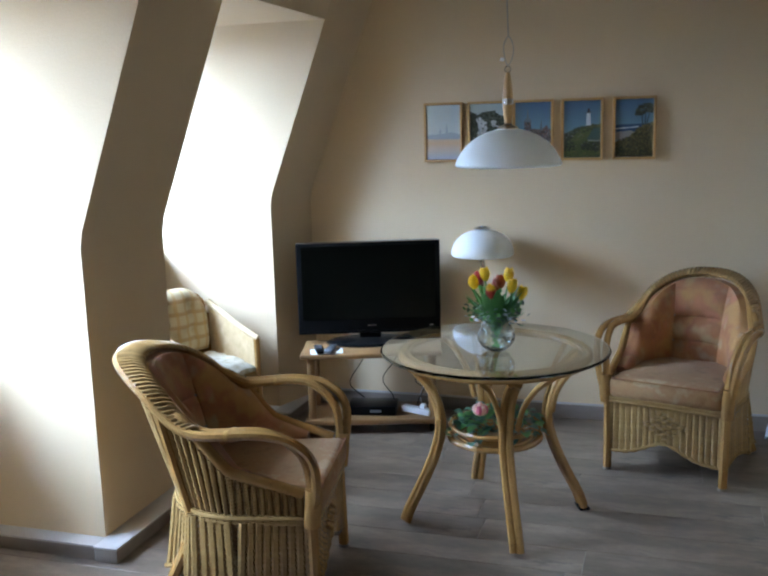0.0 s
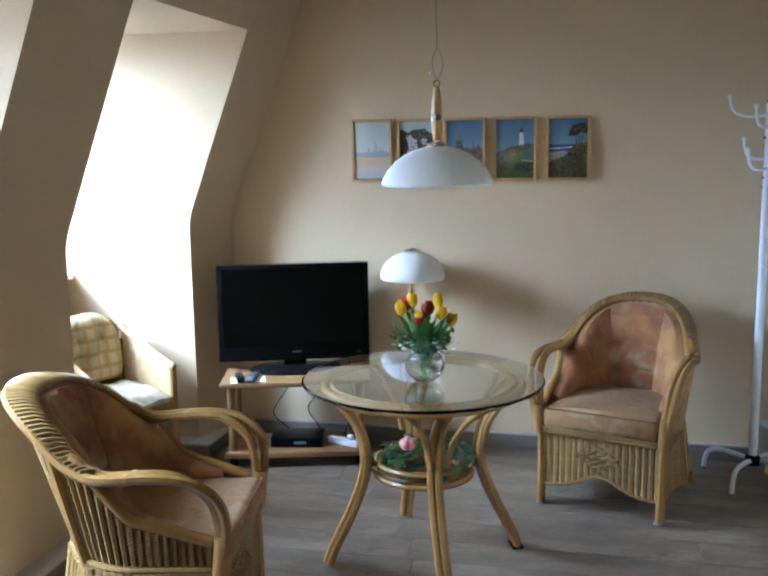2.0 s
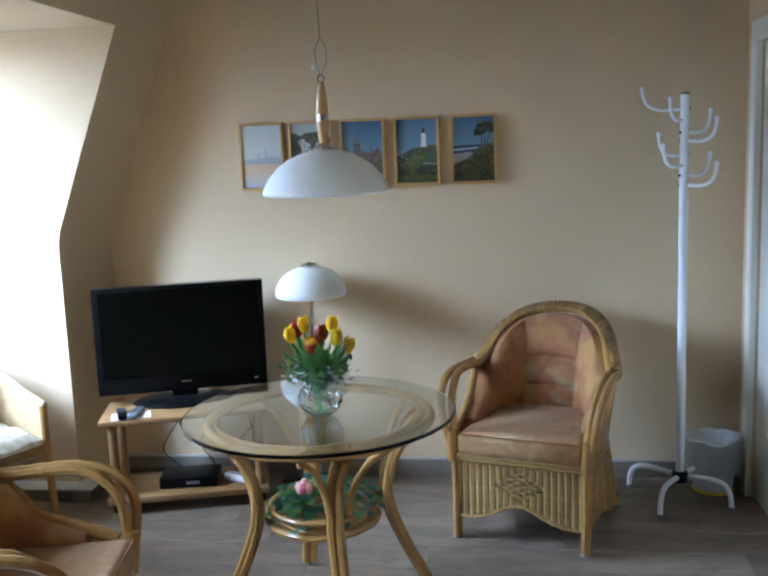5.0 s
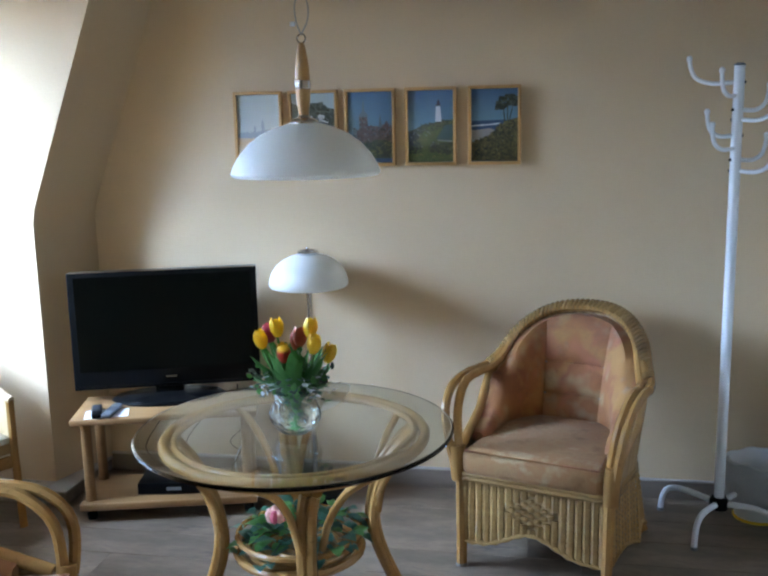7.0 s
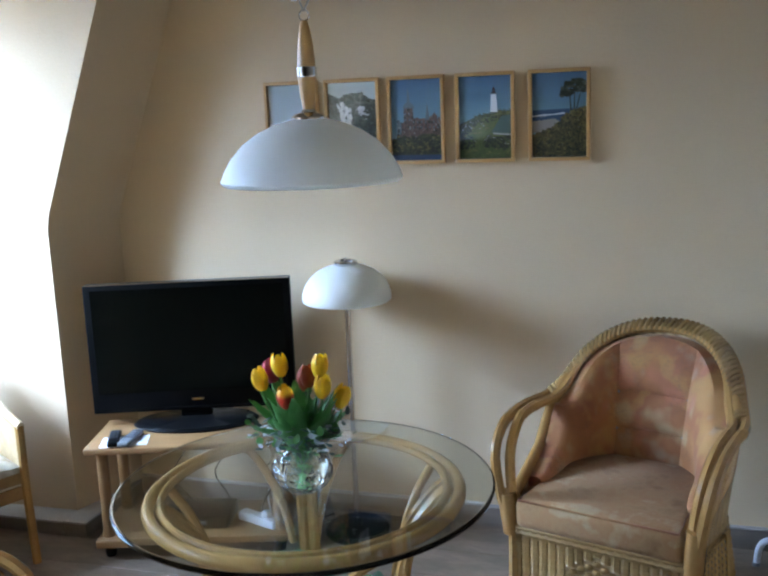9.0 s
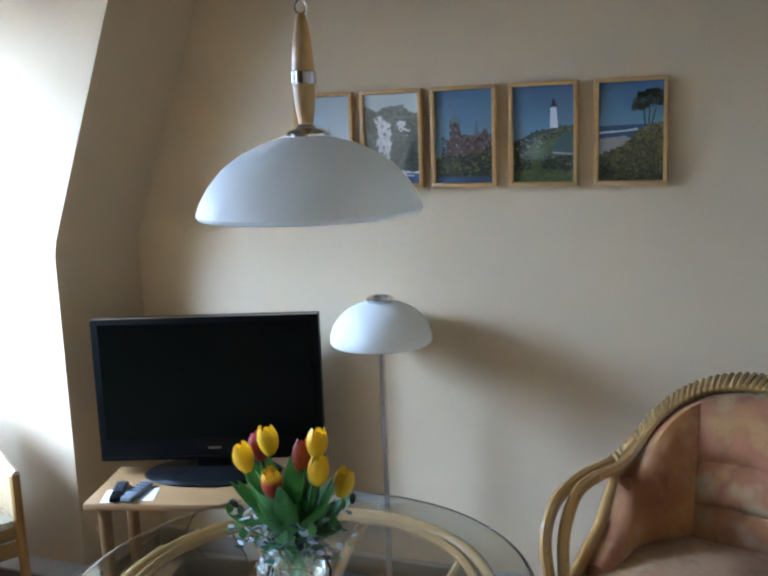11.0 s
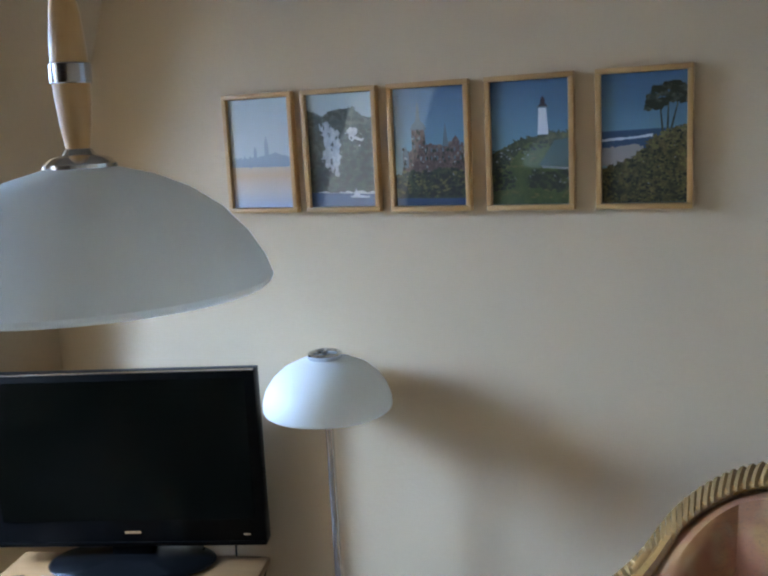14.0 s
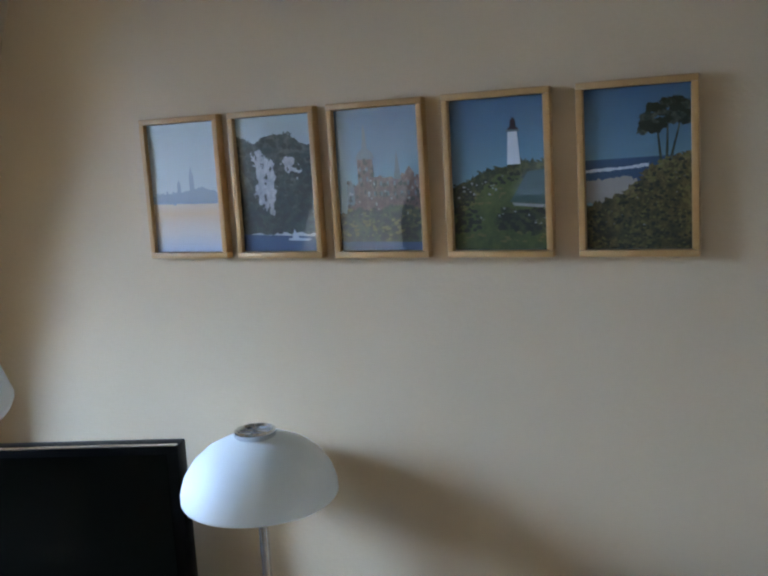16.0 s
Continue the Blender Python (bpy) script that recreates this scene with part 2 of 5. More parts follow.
ledge("2", (0.10, 0.575 + 0.16, 0), (WX + 0.05, 3.2625, 0))
ledge("3", (0.82, 0.10, 0), (-1.201, 4.615, 0))
ledge("4", (0.10, 0.415, 0), (WX + 0.05, 4.7765, 0))
ledge("5", (0.82, 0.07, 0), (-1.201, 3.588, 0))
ledge("6", (0.82, 0.07, 0), (-1.201, 2.937, 0))


# ---- materials of the things ----
def cushion_material():
    k = Mat("patterned_cushion_cloth", (0.5, 0.3, 0.16, 1), 0.85)
    fine = k.noise(260, 2, 0.5)
    base = k.ramp(k.noise(4.3, 3, 0.5), (0.38, (0.27, 0.094, 0.026, 1)), (0.55, (0.36, 0.150, 0.042, 1)), (0.66, (0.42, 0.21, 0.066, 1)))
    for scale, lo, hi, colour in ((6.3, 0.53, 0.60, (0.26, 0.08, 0.032, 1)), (8.9, 0.57, 0.63, (0.40, 0.28, 0.15, 1)), (7.4, 0.58, 0.63, (0.43, 0.15, 0.08, 1)), (11.7, 0.55, 0.60, (0.40, 0.205, 0.06, 1)), (10.3, 0.60, 0.65, (0.34, 0.24, 0.16, 1))):
        base = k.mix(k.ramp(k.noise(scale, 2, 0.5, (1, 1, 0.8)), (lo - 0.01, (0, 0, 0, 1)), (hi + 0.03, (0.66, 0.66, 0.66, 1))), base, colour)
    lines = k.ramp(k.noise(48, 4, 0.7, (1, 1, 2.0)), (0.478, (0, 0, 0, 1)), (0.49, (1, 1, 1, 1)), (0.502, (0, 0, 0, 1)))
    where = k.ramp(k.noise(6, 1, 0.5), (0.50, (0, 0, 0, 1)), (0.58, (0.85, 0.85, 0.85, 1)))
    base = k.mix(k.mix(1.0, lines, where, "MULTIPLY"), base, (0.09, 0.06, 0.045, 1))
    tone = k.ramp(k.random(), (0.0, (0.66, 0.60, 0.50, 1)), (0.5, (0.74, 0.70, 0.62, 1)), (1.0, (0.84, 0.80, 0.74, 1)))
    k.colour(k.mix(1.0, base, tone, "MULTIPLY"))
    k.bump(fine, 0.25, 0.001)
    k.b.inputs["Sheen Weight"].default_value = 0.04
    return k.m


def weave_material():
    """Split cane woven over and under; shade in the pits is painted as darker colour."""
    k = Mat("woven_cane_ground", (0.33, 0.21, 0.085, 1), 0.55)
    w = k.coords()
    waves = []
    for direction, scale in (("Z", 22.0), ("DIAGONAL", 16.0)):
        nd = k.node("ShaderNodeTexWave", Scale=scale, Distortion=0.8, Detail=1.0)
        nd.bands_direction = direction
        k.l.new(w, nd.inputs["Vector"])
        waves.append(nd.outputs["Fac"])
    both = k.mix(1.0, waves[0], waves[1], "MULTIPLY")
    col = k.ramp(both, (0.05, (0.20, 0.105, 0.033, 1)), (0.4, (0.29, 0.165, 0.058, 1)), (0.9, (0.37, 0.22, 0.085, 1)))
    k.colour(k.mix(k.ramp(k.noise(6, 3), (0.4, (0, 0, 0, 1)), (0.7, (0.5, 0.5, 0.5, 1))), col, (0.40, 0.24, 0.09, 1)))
    k.bump(both, 0.5, 0.003)
    return k.m


def seat_material():
    k = Mat("seat_cushion_cloth", (0.5, 0.35, 0.24, 1), 0.9)
    base = k.ramp(k.noise(9, 5, 0.6), (0.34, (0.20, 0.094, 0.026, 1)), (0.46, (0.28, 0.148, 0.054, 1)), (0.55, (0.27, 0.126, 0.041, 1)), (0.64, (0.33, 0.205, 0.095, 1)))
    lines = k.ramp(k.noise(45, 4, 0.7, (1, 2.0, 1)), (0.478, (0, 0, 0, 1)), (0.49, (0.8, 0.8, 0.8, 1)), (0.502, (0, 0, 0, 1)))
    where = k.ramp(k.noise(5, 1, 0.5), (0.52, (0, 0, 0, 1)), (0.62, (0.6, 0.6, 0.6, 1)))
    k.colour(k.mix(k.mix(1.0, lines, where, "MULTIPLY"), base, (0.16, 0.10, 0.08, 1)))
    k.bump(k.noise(260, 2), 0.25, 0.001)
    k.b.inputs["Sheen Weight"].default_value = 0.04
    return k.m


def plaid_material():
    k = Mat("plaid_cloth", (0.6, 0.5, 0.3, 1), 0.9)
    w = k.coords((1, 1, 1))
    base = (0.50, 0.40, 0.235, 1)
    for direction, scale, colour in (("Z", 4.6, (0.36, 0.20, 0.065, 1)), ("X", 4.9, (0.44, 0.27, 0.09, 1))):
        nd = k.node("ShaderNodeTexWave", Scale=scale, Distortion=0.6, Detail=1.0)
        nd.bands_direction = direction
        k.l.new(w, nd.inputs["Vector"])
        base = k.mix(k.ramp(nd.outputs["Fac"], (0.74, (0, 0, 0, 1)), (0.88, (0.65, 0.65, 0.65, 1))), base, colour)
    k.colour(base)
    k.bump(k.noise(240, 2), 0.25, 0.001)
    return k.m


def rattan_material(name, a, b):
    k = Mat(name, a, 0.19)
    big, small = k.noise(7, 3), k.noise(60, 4)
    col = k.mix(k.ramp(big, (0.3, (0, 0, 0, 1)), (0.7, (1, 1, 1, 1))), a, b)
    col = k.mix(k.ramp(small, (0.60, (0, 0, 0, 1)), (0.75, (0.5, 0.5, 0.5, 1))), col, (a[0] * 0.5, a[1] * 0.42, a[2] * 0.35, 1))
    tone = k.ramp(k.random(), (0.0, (0.80, 0.77, 0.72, 1)), (1.0, (1.12, 1.1, 1.06, 1)))
    k.colour(k.mix(1.0, col, tone, "MULTIPLY"))
    k.bump(small, 0.2, 0.001)
    return k.m


CANE = rattan_material("woven_cane", (0.240, 0.137, 0.046, 1), (0.325, 0.198, 0.075, 1))
POLE = rattan_material("rattan_pole", (0.285, 0.144, 0.040, 1), (0.375, 0.205, 0.068, 1))
SHELL = weave_material()
FINECANE = varied("fine_cane_weave", (0.48, 0.33, 0.165, 1), (0.62, 0.45, 0.25, 1), 22, 0.5, 0.5, 0.003, fine=14)
CUSHION, SEAT, PLAID = cushion_material(), seat_material(), plaid_material()
FLORAL = varied("pale_floral_cloth", (0.74, 0.70, 0.58, 1), (0.42, 0.34, 0.20, 1), 22, 0.9, 0.2)
SCREEN = varied("dark_screen", (0.0025, 0.0028, 0.002, 1), (0.004, 0.0042, 0.003, 1), 3, 0.10, 0.0, spec=0.08)
GREEN = varied("tulip_leaf", (0.06, 0.18, 0.035, 1), (0.13, 0.31, 0.07, 1), 30, 0.45, 0.1)
DEEP = varied("ivy_leaf", (0.02, 0.085, 0.05, 1), (0.05, 0.16, 0.10, 1), 30, 0.35, 0.1)
TWIG = varied("filler_leaf", (0.03, 0.05, 0.025, 1), (0.10, 0.13, 0.08, 1), 60, 0.5, 0.1)
YELLOW = varied("yellow_petal", (0.88, 0.54, 0.006, 1), (0.92, 0.64, 0.015, 1), 25, 0.5, 0.1)
RED = varied("red_petal", (0.50, 0.05, 0.02, 1), (0.55, 0.14, 0.03, 1), 25, 0.5, 0.1)
PINKRED = varied("pink_red_petal", (0.50, 0.05, 0.10, 1), (0.6, 0.12, 0.14, 1), 25, 0.5, 0.1)
PINK = varied("pink_ceramic", (0.70, 0.27, 0.19, 1), (0.75, 0.45, 0.34, 1), 60, 0.4, 0.1)
GREY = varied("grey_plastic", (0.10, 0.11, 0.12, 1), (0.16, 0.17, 0.18, 1), 20, 0.45, 0.05)
PAPER = varied("white_paper", (0.75, 0.77, 0.8, 1), (0.7, 0.72, 0.76, 1), 10, 0.8, 0.05)
HANDLE = varied("turned_beech", (0.50, 0.27, 0.09, 1), (0.58, 0.34, 0.13, 1), 12, 0.35, 0.1, stretch=(4, 4, 1))
BAG = varied("bin_liner_film", (0.82, 0.84, 0.83, 1), (0.9, 0.91, 0.9, 1), 14, 0.4, 0.8, 0.01)
CORD = varied("clear_grey_cord", (0.30, 0.27, 0.22, 1), (0.36, 0.33, 0.27, 1), 20, 0.4, 0.05)
FRAMEWOOD = varied("picture_frame_beech", (0.46, 0.245, 0.078, 1), (0.53, 0.305, 0.108, 1), 20, 0.45, 0.1)

m = Mat("satin_opal_glass", (0.94, 0.94, 0.91, 1), 0.45, spec=0.35)
tr = m.node("ShaderNodeBsdfTranslucent", Color=(0.98, 0.97, 0.91, 1))
mx = m.n.new("ShaderNodeMixShader")
mx.inputs[0].default_value = 0.55
m.l.new(m.b.outputs[0], mx.inputs[1])
m.l.new(tr.outputs[0], mx.inputs[2])
m.l.new(mx.outputs[0], m.n["Material Output"].inputs["Surface"])
FROST = m.m


# ---- wicker armchair ----
def plan(u, out=0.0):
    """The chair's plan from one front corner (-1) round the back to the other (1): a place and its outward direction."""
    s, a = (1 if u > 0 else -1), abs(u)
    if a > 0.64:
        t = (a - 0.64) / 0.36
        return Vector((s * (0.272 + out) * (1 - 0.04 * t), -0.02 - 0.25 * t, 0)), Vector((s, 0, 0))
    th = a / 0.64 * math.pi / 2
    n = Vector((s * math.sin(th), math.cos(th), 0))
    return Vector((s * (0.272 + out) * math.sin(th), -0.02 + (0.248 + 2.7 * out) * math.cos(th), 0)), n


def rail_height(u):
    t = max(0.0, 1 - abs(u) / 0.46)
    return 0.645 + 0.195 * (1 - (1 - t) ** 2.5)


def shell_top(u):
    """Upper edge of the woven back: it follows the rail, drops behind the arms and runs down to the front posts."""
    a = abs(u)
    if a < 0.40:
        return rail_height(u) - 0.012
    t = min((a - 0.40) / 0.25, 1)
    t = t * t * (3 - 2 * t)
    low = 0.520 - 0.085 * max(0.0, (a - 0.58) / 0.39)
    return (1 - t) * (rail_height(0.40) - 0.012) + t * low


def shell_point(u, f, off=0.0):
    """A point of the back: f from the seat frame (0) to the upper edge (1); it leans outward with height."""
    z = 0.335 + f * (shell_top(u) - 0.335)
    lean_out = 0.069 * (z - 0.335) / 0.56
    p, n = plan(u, lean_out + off)
    return Vector((p.x, p.y, z))


def sheet(grid, thick):
    """A closed slab between two grids of points of one shape."""
    bm = bmesh.new()
    one, two = ([[bm.verts.new(p) for p in row] for row in g] for g in (grid, thick))
    r, c = len(one), len(one[0])
    for g in (one, two):
        for i in range(r - 1):
            for j in range(c - 1):
                bm.faces.new((g[i][j], g[i][j + 1], g[i + 1][j + 1], g[i + 1][j]))
    ring = [(0, j) for j in range(c)] + [(i, c - 1) for i in range(1, r)] + [(r - 1, j) for j in range(c - 2, -1, -1)] + [(i, 0) for i in range(r - 2, 0, -1)]
    for (a, b), (d, e) in zip(ring, ring[1:] + ring[:1]):
        bm.faces.new((one[a][b], one[d][e], two[d][e], two[a][b]))
    return bm


def rope(points, r, turns=1, closed=False):
    return tube(points, r, 7, closed, taper=[r * (0.74 if k % 2 else 1.16) for k in range(len(points))])


def evenly(points, count):
    """That many points at even steps along a run of points."""
    run = [0.0]
    for a, b in zip(points, points[1:]):
        run.append(run[-1] + (b - a).length)
    out, k = [], 0
    for i in range(count):
        d = run[-1] * i / (count - 1)
        while k < len(run) - 2 and run[k + 1] < d:
            k += 1
        out.append(points[k].lerp(points[k + 1], (d - run[k]) / max(run[k + 1] - run[k], 1e-9)))
    return out


def rail_path(off, rise=0.0, fore=0.0):
    """The bent arm and back rail, from one front post over the back to the other."""
    right = [(0.268 + off * 0.5, -0.272 - fore * 0.3, 0.35), (0.280 + off * 0.8, -0.296 - fore * 0.6, 0.45), (0.296 + off, -0.290 - fore, 0.565), (0.306 + off, -0.220 - fore, 0.632), (0.31 + off, -0.11, 0.652 + rise)]
    arch = []
    for k in range(15):
        u = 0.60 - 1.2 * k / 14
        z = rail_height(u) + rise
        lean_out = 0.069 * (z - 0.335) / 0.56 + off
        p, n = plan(u, lean_out)
        arch.append((p.x, p.y, z))
    return spline(right + arch + [(-x, y, z) for x, y, z in reversed(right)], 4)


def wicker_armchair(name, label, m):
    chair = thing(name, label, "armchair", m, "wicker armchairs at the table")
    # posts and feet
    for x, y in ((0.262, -0.268), (-0.262, -0.268), (0.195, 0.13), (-0.195, 0.13)):
        splay, wide = (0.145, 1.374) if y > 0 else (-0.008, 0.99)
        leg = part("leg", tube([(x * wide, y + splay, 0.0), (x * (0.4 + 0.6 * wide), y + 0.62 * splay, 0.12), (x, y, 0.32)], 0.02, 8), POLE, chair)
        part("foot_cap", lathe([(0, 0), (0.022, 0), (0.022, 0.010), (0, 0.010)], 10, (x * wide, y + splay, 0)), SKIRT, leg)
    for s in (-1, 1):
        part("front_post", tube([(s * 0.268, -0.272, 0.325), (s * 0.273, -0.280, 0.40), (s * 0.277, -0.284, 0.455)], 0.028, 10, taper=[0.029, 0.030, 0.027]), POLE, chair)
    # skirt of upright canes, with an arched lower edge on each side
    corners = [plan(u)[0] for u in (1, 0.64, 0.42, 0.15, -0.15, -0.42, -0.64, -1)]
    flares = [plan(u)[1] * w for u, w in ((1, 0.0), (0.64, 0.12), (0.42, 0.27), (0.15, 0.31), (-0.15, 0.31), (-0.42, 0.27), (-0.64, 0.12), (-1, 0.0))]
    unit = mesh_of(tube([(0, 0, k / 22) for k in range(23)], 0.0095, 6, taper=[0.0078 if k % 2 else 0.0116 for k in range(23)]), "cane", CANE)
    for k in range(8):
        a, b = corners[k], corners[(k + 1) % 8]
        along, length = (b - a).normalized(), (b - a).length
        outward = Vector((along.y, -along.x, 0))
        fa, fb = flares[k], flares[(k + 1) % 8]

        def flare(f, z):
            return fa.lerp(fb, f) * (0.34 - z)
        count = 19 if k == 7 else max(3, round(length / 0.0285))

        def bottom(f):
            return 0.095 + (0.068 * math.exp(-((f - 0.5) / 0.21) ** 2) if k == 7 else 0.03 * max(0.0, math.sin(math.pi * f)))
        outline = [(0, 0.34)] + [(length * f / 12, bottom(f / 12) + 0.006) for f in range(13)] + [(length, 0.34)]
        bm = prism(outline, -0.006, 0.0, "y")
        frame_of = Matrix((( along.x, -outward.x, 0, a.x), (along.y, -outward.y, 0, a.y), (0, 0, 1, 0), (0, 0, 0, 1)))
        bmesh.ops.transform(bm, matrix=frame_of, verts=bm.verts)
        for v in bm.verts:
            v.co += flare(max(0.0, min(1.0, (v.co - a).dot(along) / length)), v.co.z)
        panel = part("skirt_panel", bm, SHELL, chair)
        for i in range(count):
            f = (i + 0.5) / count
            p, lo, hi = a + along * length * f + outward * 0.006, bottom(f), 0.34
            spans = [(lo, hi)]
            if k == 7:
                gap = 0.062 * max(0.0, 1 - abs(f - 0.5) / 0.2)
                if gap > 0.008:
                    spans = [(lo, 0.247 - gap), (0.247 + gap, hi)]
            for z0, z1 in spans:
                part("cane", unit, CANE, panel, m=Matrix.Translation(Vector((p.x, p.y, z0)) + flare(f, z0)) @ Matrix(((along.x * 1.6, outward.x * 0.85, -fa.lerp(fb, f).x * (z1 - z0), 0), (along.y * 1.6, outward.y * 0.85, -fa.lerp(fb, f).y * (z1 - z0), 0), (0, 0, z1 - z0, 0), (0, 0, 0, 1))))
        edge = [a + along * length * f / 24 + outward * 0.008 + Vector((0, 0, bottom(f / 24))) + flare(f / 24, bottom(f / 24)) for f in range(25)]
        part("lower_braid", rope(edge, 0.009), CANE, panel)
        if k == 7:
            q = a + along * length * 0.5 + outward * 0.012 + Vector((0, 0, 0.247))
            bead = mesh_of(lathe([(0, -0.007), (0.0065, -0.0045), (0.0085, 0), (0.0065, 0.0045), (0, 0.007)], 8), "lattice_bead", CANE)
            for i in range(4):
                for j in range(4):
                    at = q + Vector(((i + j - 3) * 0.0235, 0, (i - j) * 0.0135)) - along * 0
                    part("lattice_bead", bead, CANE, panel, m=Matrix.Translation(at) @ Matrix.Diagonal((1.55, 1.0, 1.35, 1)))
    ring = [plan(1 - 2 * k / 60, 0.012)[0] + Vector((0, 0, 0.342)) for k in range(61)] + [Vector((-0.27 + 0.54 * k / 24, -0.286, 0.342)) for k in range(1, 24)]
    for lift in (-0.006, 0.010):
        part("seat_braid", rope([p + Vector((0, 0, lift)) for p in evenly(ring + ring[:1], 151)[:-1]], 0.0115, closed=True), CANE, chair)
    for u in (-0.37, 0.37):
        part("back_post", tube([shell_point(u, f / 8, 0.012) for f in range(9)], 0.017, 8), POLE, chair)
    part("seat_board", prism([(p.x, p.y) for p in corners], 0.322, 0.341, "z"), CANE, chair)
    # back: woven shell with canes, a bent double rail and a braided rim
    us, fs = [-0.97 + 1.94 * k / 48 for k in range(49)], [k / 8 for k in range(9)]
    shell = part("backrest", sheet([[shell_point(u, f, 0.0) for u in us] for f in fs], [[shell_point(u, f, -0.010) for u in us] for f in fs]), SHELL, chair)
    for k in range(54):
        u = -0.955 + 1.91 * k / 53
        part("cane", tube([shell_point(u, f / 26 * 0.93, 0.004) for f in range(27)], 0.0105, 6, taper=[0.0088 if f % 2 else 0.0116 for f in range(27)]), CANE, shell)
    part("shell_edge", tube([shell_point(0.40 + 0.57 * k / 40, 1, -0.004) for k in range(41)], 0.019, 10), POLE, shell)
    part("shell_edge", tube([shell_point(-0.40 - 0.57 * k / 40, 1, -0.004) for k in range(41)], 0.019, 10), POLE, shell)
    outer, inner = rail_path(0.017, fore=0.0), rail_path(-0.015, fore=-0.036)
    part("rail", tube(evenly(outer, 90), 0.0165, 8), POLE, chair)
    part("rail", tube(evenly(inner, 90), 0.0165, 8, taper=[0.0165 - 0.006 * max(0.0, min(1.0, (17 - abs(k - 44.5)) / 4)) for k in range(90)]), POLE, chair)
    outs, ins = evenly(outer, 200), evenly(inner, 200)
    both = [p.lerp(q, 0.5) for p, q in zip(outs, ins)]
    rims = list(zip(evenly(outs[55:145], 54), evenly(ins[55:145], 54)))
    for p, q in rims:
        up = Vector((0, 0, 0.016))
        part("rim_spoke", tube([p.lerp(q, -0.16) - up * 0.4, p + up * 0.9, p.lerp(q, 0.5) + up, q + up * 0.4, q.lerp(p, -0.1) - up * 0.3], 0.0092, 6), CANE, chair)
    for run in (outs, ins):
        for side in (44, 155):
            part("binding", tube(run[side:side + 2], 0.0178, 10), POLE, chair)
    # cushions
    body = box((0.505, 0.50, 0.10), (0, -0.055, 0.398), 0.03, seg=3)
    for v in body.verts:
        v.co.x *= 1 - 0.16 * max(0, (v.co.y + 0.3) / 0.5)
        v.co.z += 0.008 * max(0, 1 - (v.co.x / 0.25) ** 2) * max(0, 1 - ((v.co.y + 0.05) / 0.25) ** 2) if v.co.z > 0.4 else 0
    seat = part("seat_cushion", body, SEAT, chair, "beige brown patterned seat cushion")
    piping = [Vector((sx * 0.235 * (1 - 0.16 * max(0, (sy * 0.235 + 0.245) / 0.5)), -0.055 + sy * 0.247, 0.443)) for sx, sy in ((-1, -1), (1, -1), (1, 1), (-1, 1))]
    part("piping", tube(piping, 0.004, 5, True), CUSHION, seat)

    def cushion_panel(u0, u1, z0, z1f, fat):
        front, back = [], []
        for i in range(13):
            b = i / 12
            fr, bk = [], []
            for j in range(17):
                a = j / 16
                u = u0 + (u1 - u0) * a
                z = z0 + (z1f(u) - z0) * b
                lean_out = 0.069 * (z - 0.335) / 0.56
                crease = (math.sin(math.pi * (0.015 + 0.97 * a)) * math.sin(math.pi * (0.015 + 0.97 * b))) ** 0.42
                pleat = 0.004 * math.sin(a * 19) * max(0.0, b - 0.6) / 0.4
                p, n = plan(u, lean_out - 0.014)
                q = p - n * (0.030 + fat * crease + pleat * crease)
                fr.append(Vector((q.x, q.y, z)))
                bk.append(Vector((p.x, p.y, z)))
            front.append(fr)
            back.append(bk)
        part("cushion_panel", sheet(front, back), CUSHION, chair, "orange and pink patterned back cushion")

    top = lambda u: rail_height(u) - 0.018
    wing = lambda u: max(0.447, min(top(u), shell_top(u) + 0.03 * max(0.0, 0.8 - abs(u))))
    cushion_panel(-0.19, 0.19, 0.43, lambda u: 0.53, 0.034)
    cushion_panel(-0.19, 0.19, 0.53, lambda u: 0.645, 0.034)
    cushion_panel(-0.19, 0.19, 0.645, top, 0.040)
    cushion_panel(0.19, 0.84, 0.43, wing, 0.050)
    cushion_panel(-0.84, -0.19, 0.43, wing, 0.050)
    for u, z in ((-0.19, 0.645), (0.19, 0.645), (-0.19, 0.53), (0.19, 0.53)):
        p, n = plan(u, 0.069 * (z - 0.335) / 0.56 - 0.014)
        p = p - n * 0.034
        part("button", lathe([(0, -0.004), (0.007, -0.003), (0.009, 0), (0.007, 0.003), (0, 0.004)], 8, (p.x, p.y, z)), GREY, chair)
    return chair


right_chair = wicker_armchair("wicker_armchair", "honey wicker armchair with orange patterned cushions facing the table", pose(1.352, 4.484, 0, 0, 0, -16.8))
copy_thing(right_chair, pose(-0.133, 2.948, 0, 0, 0, 100))


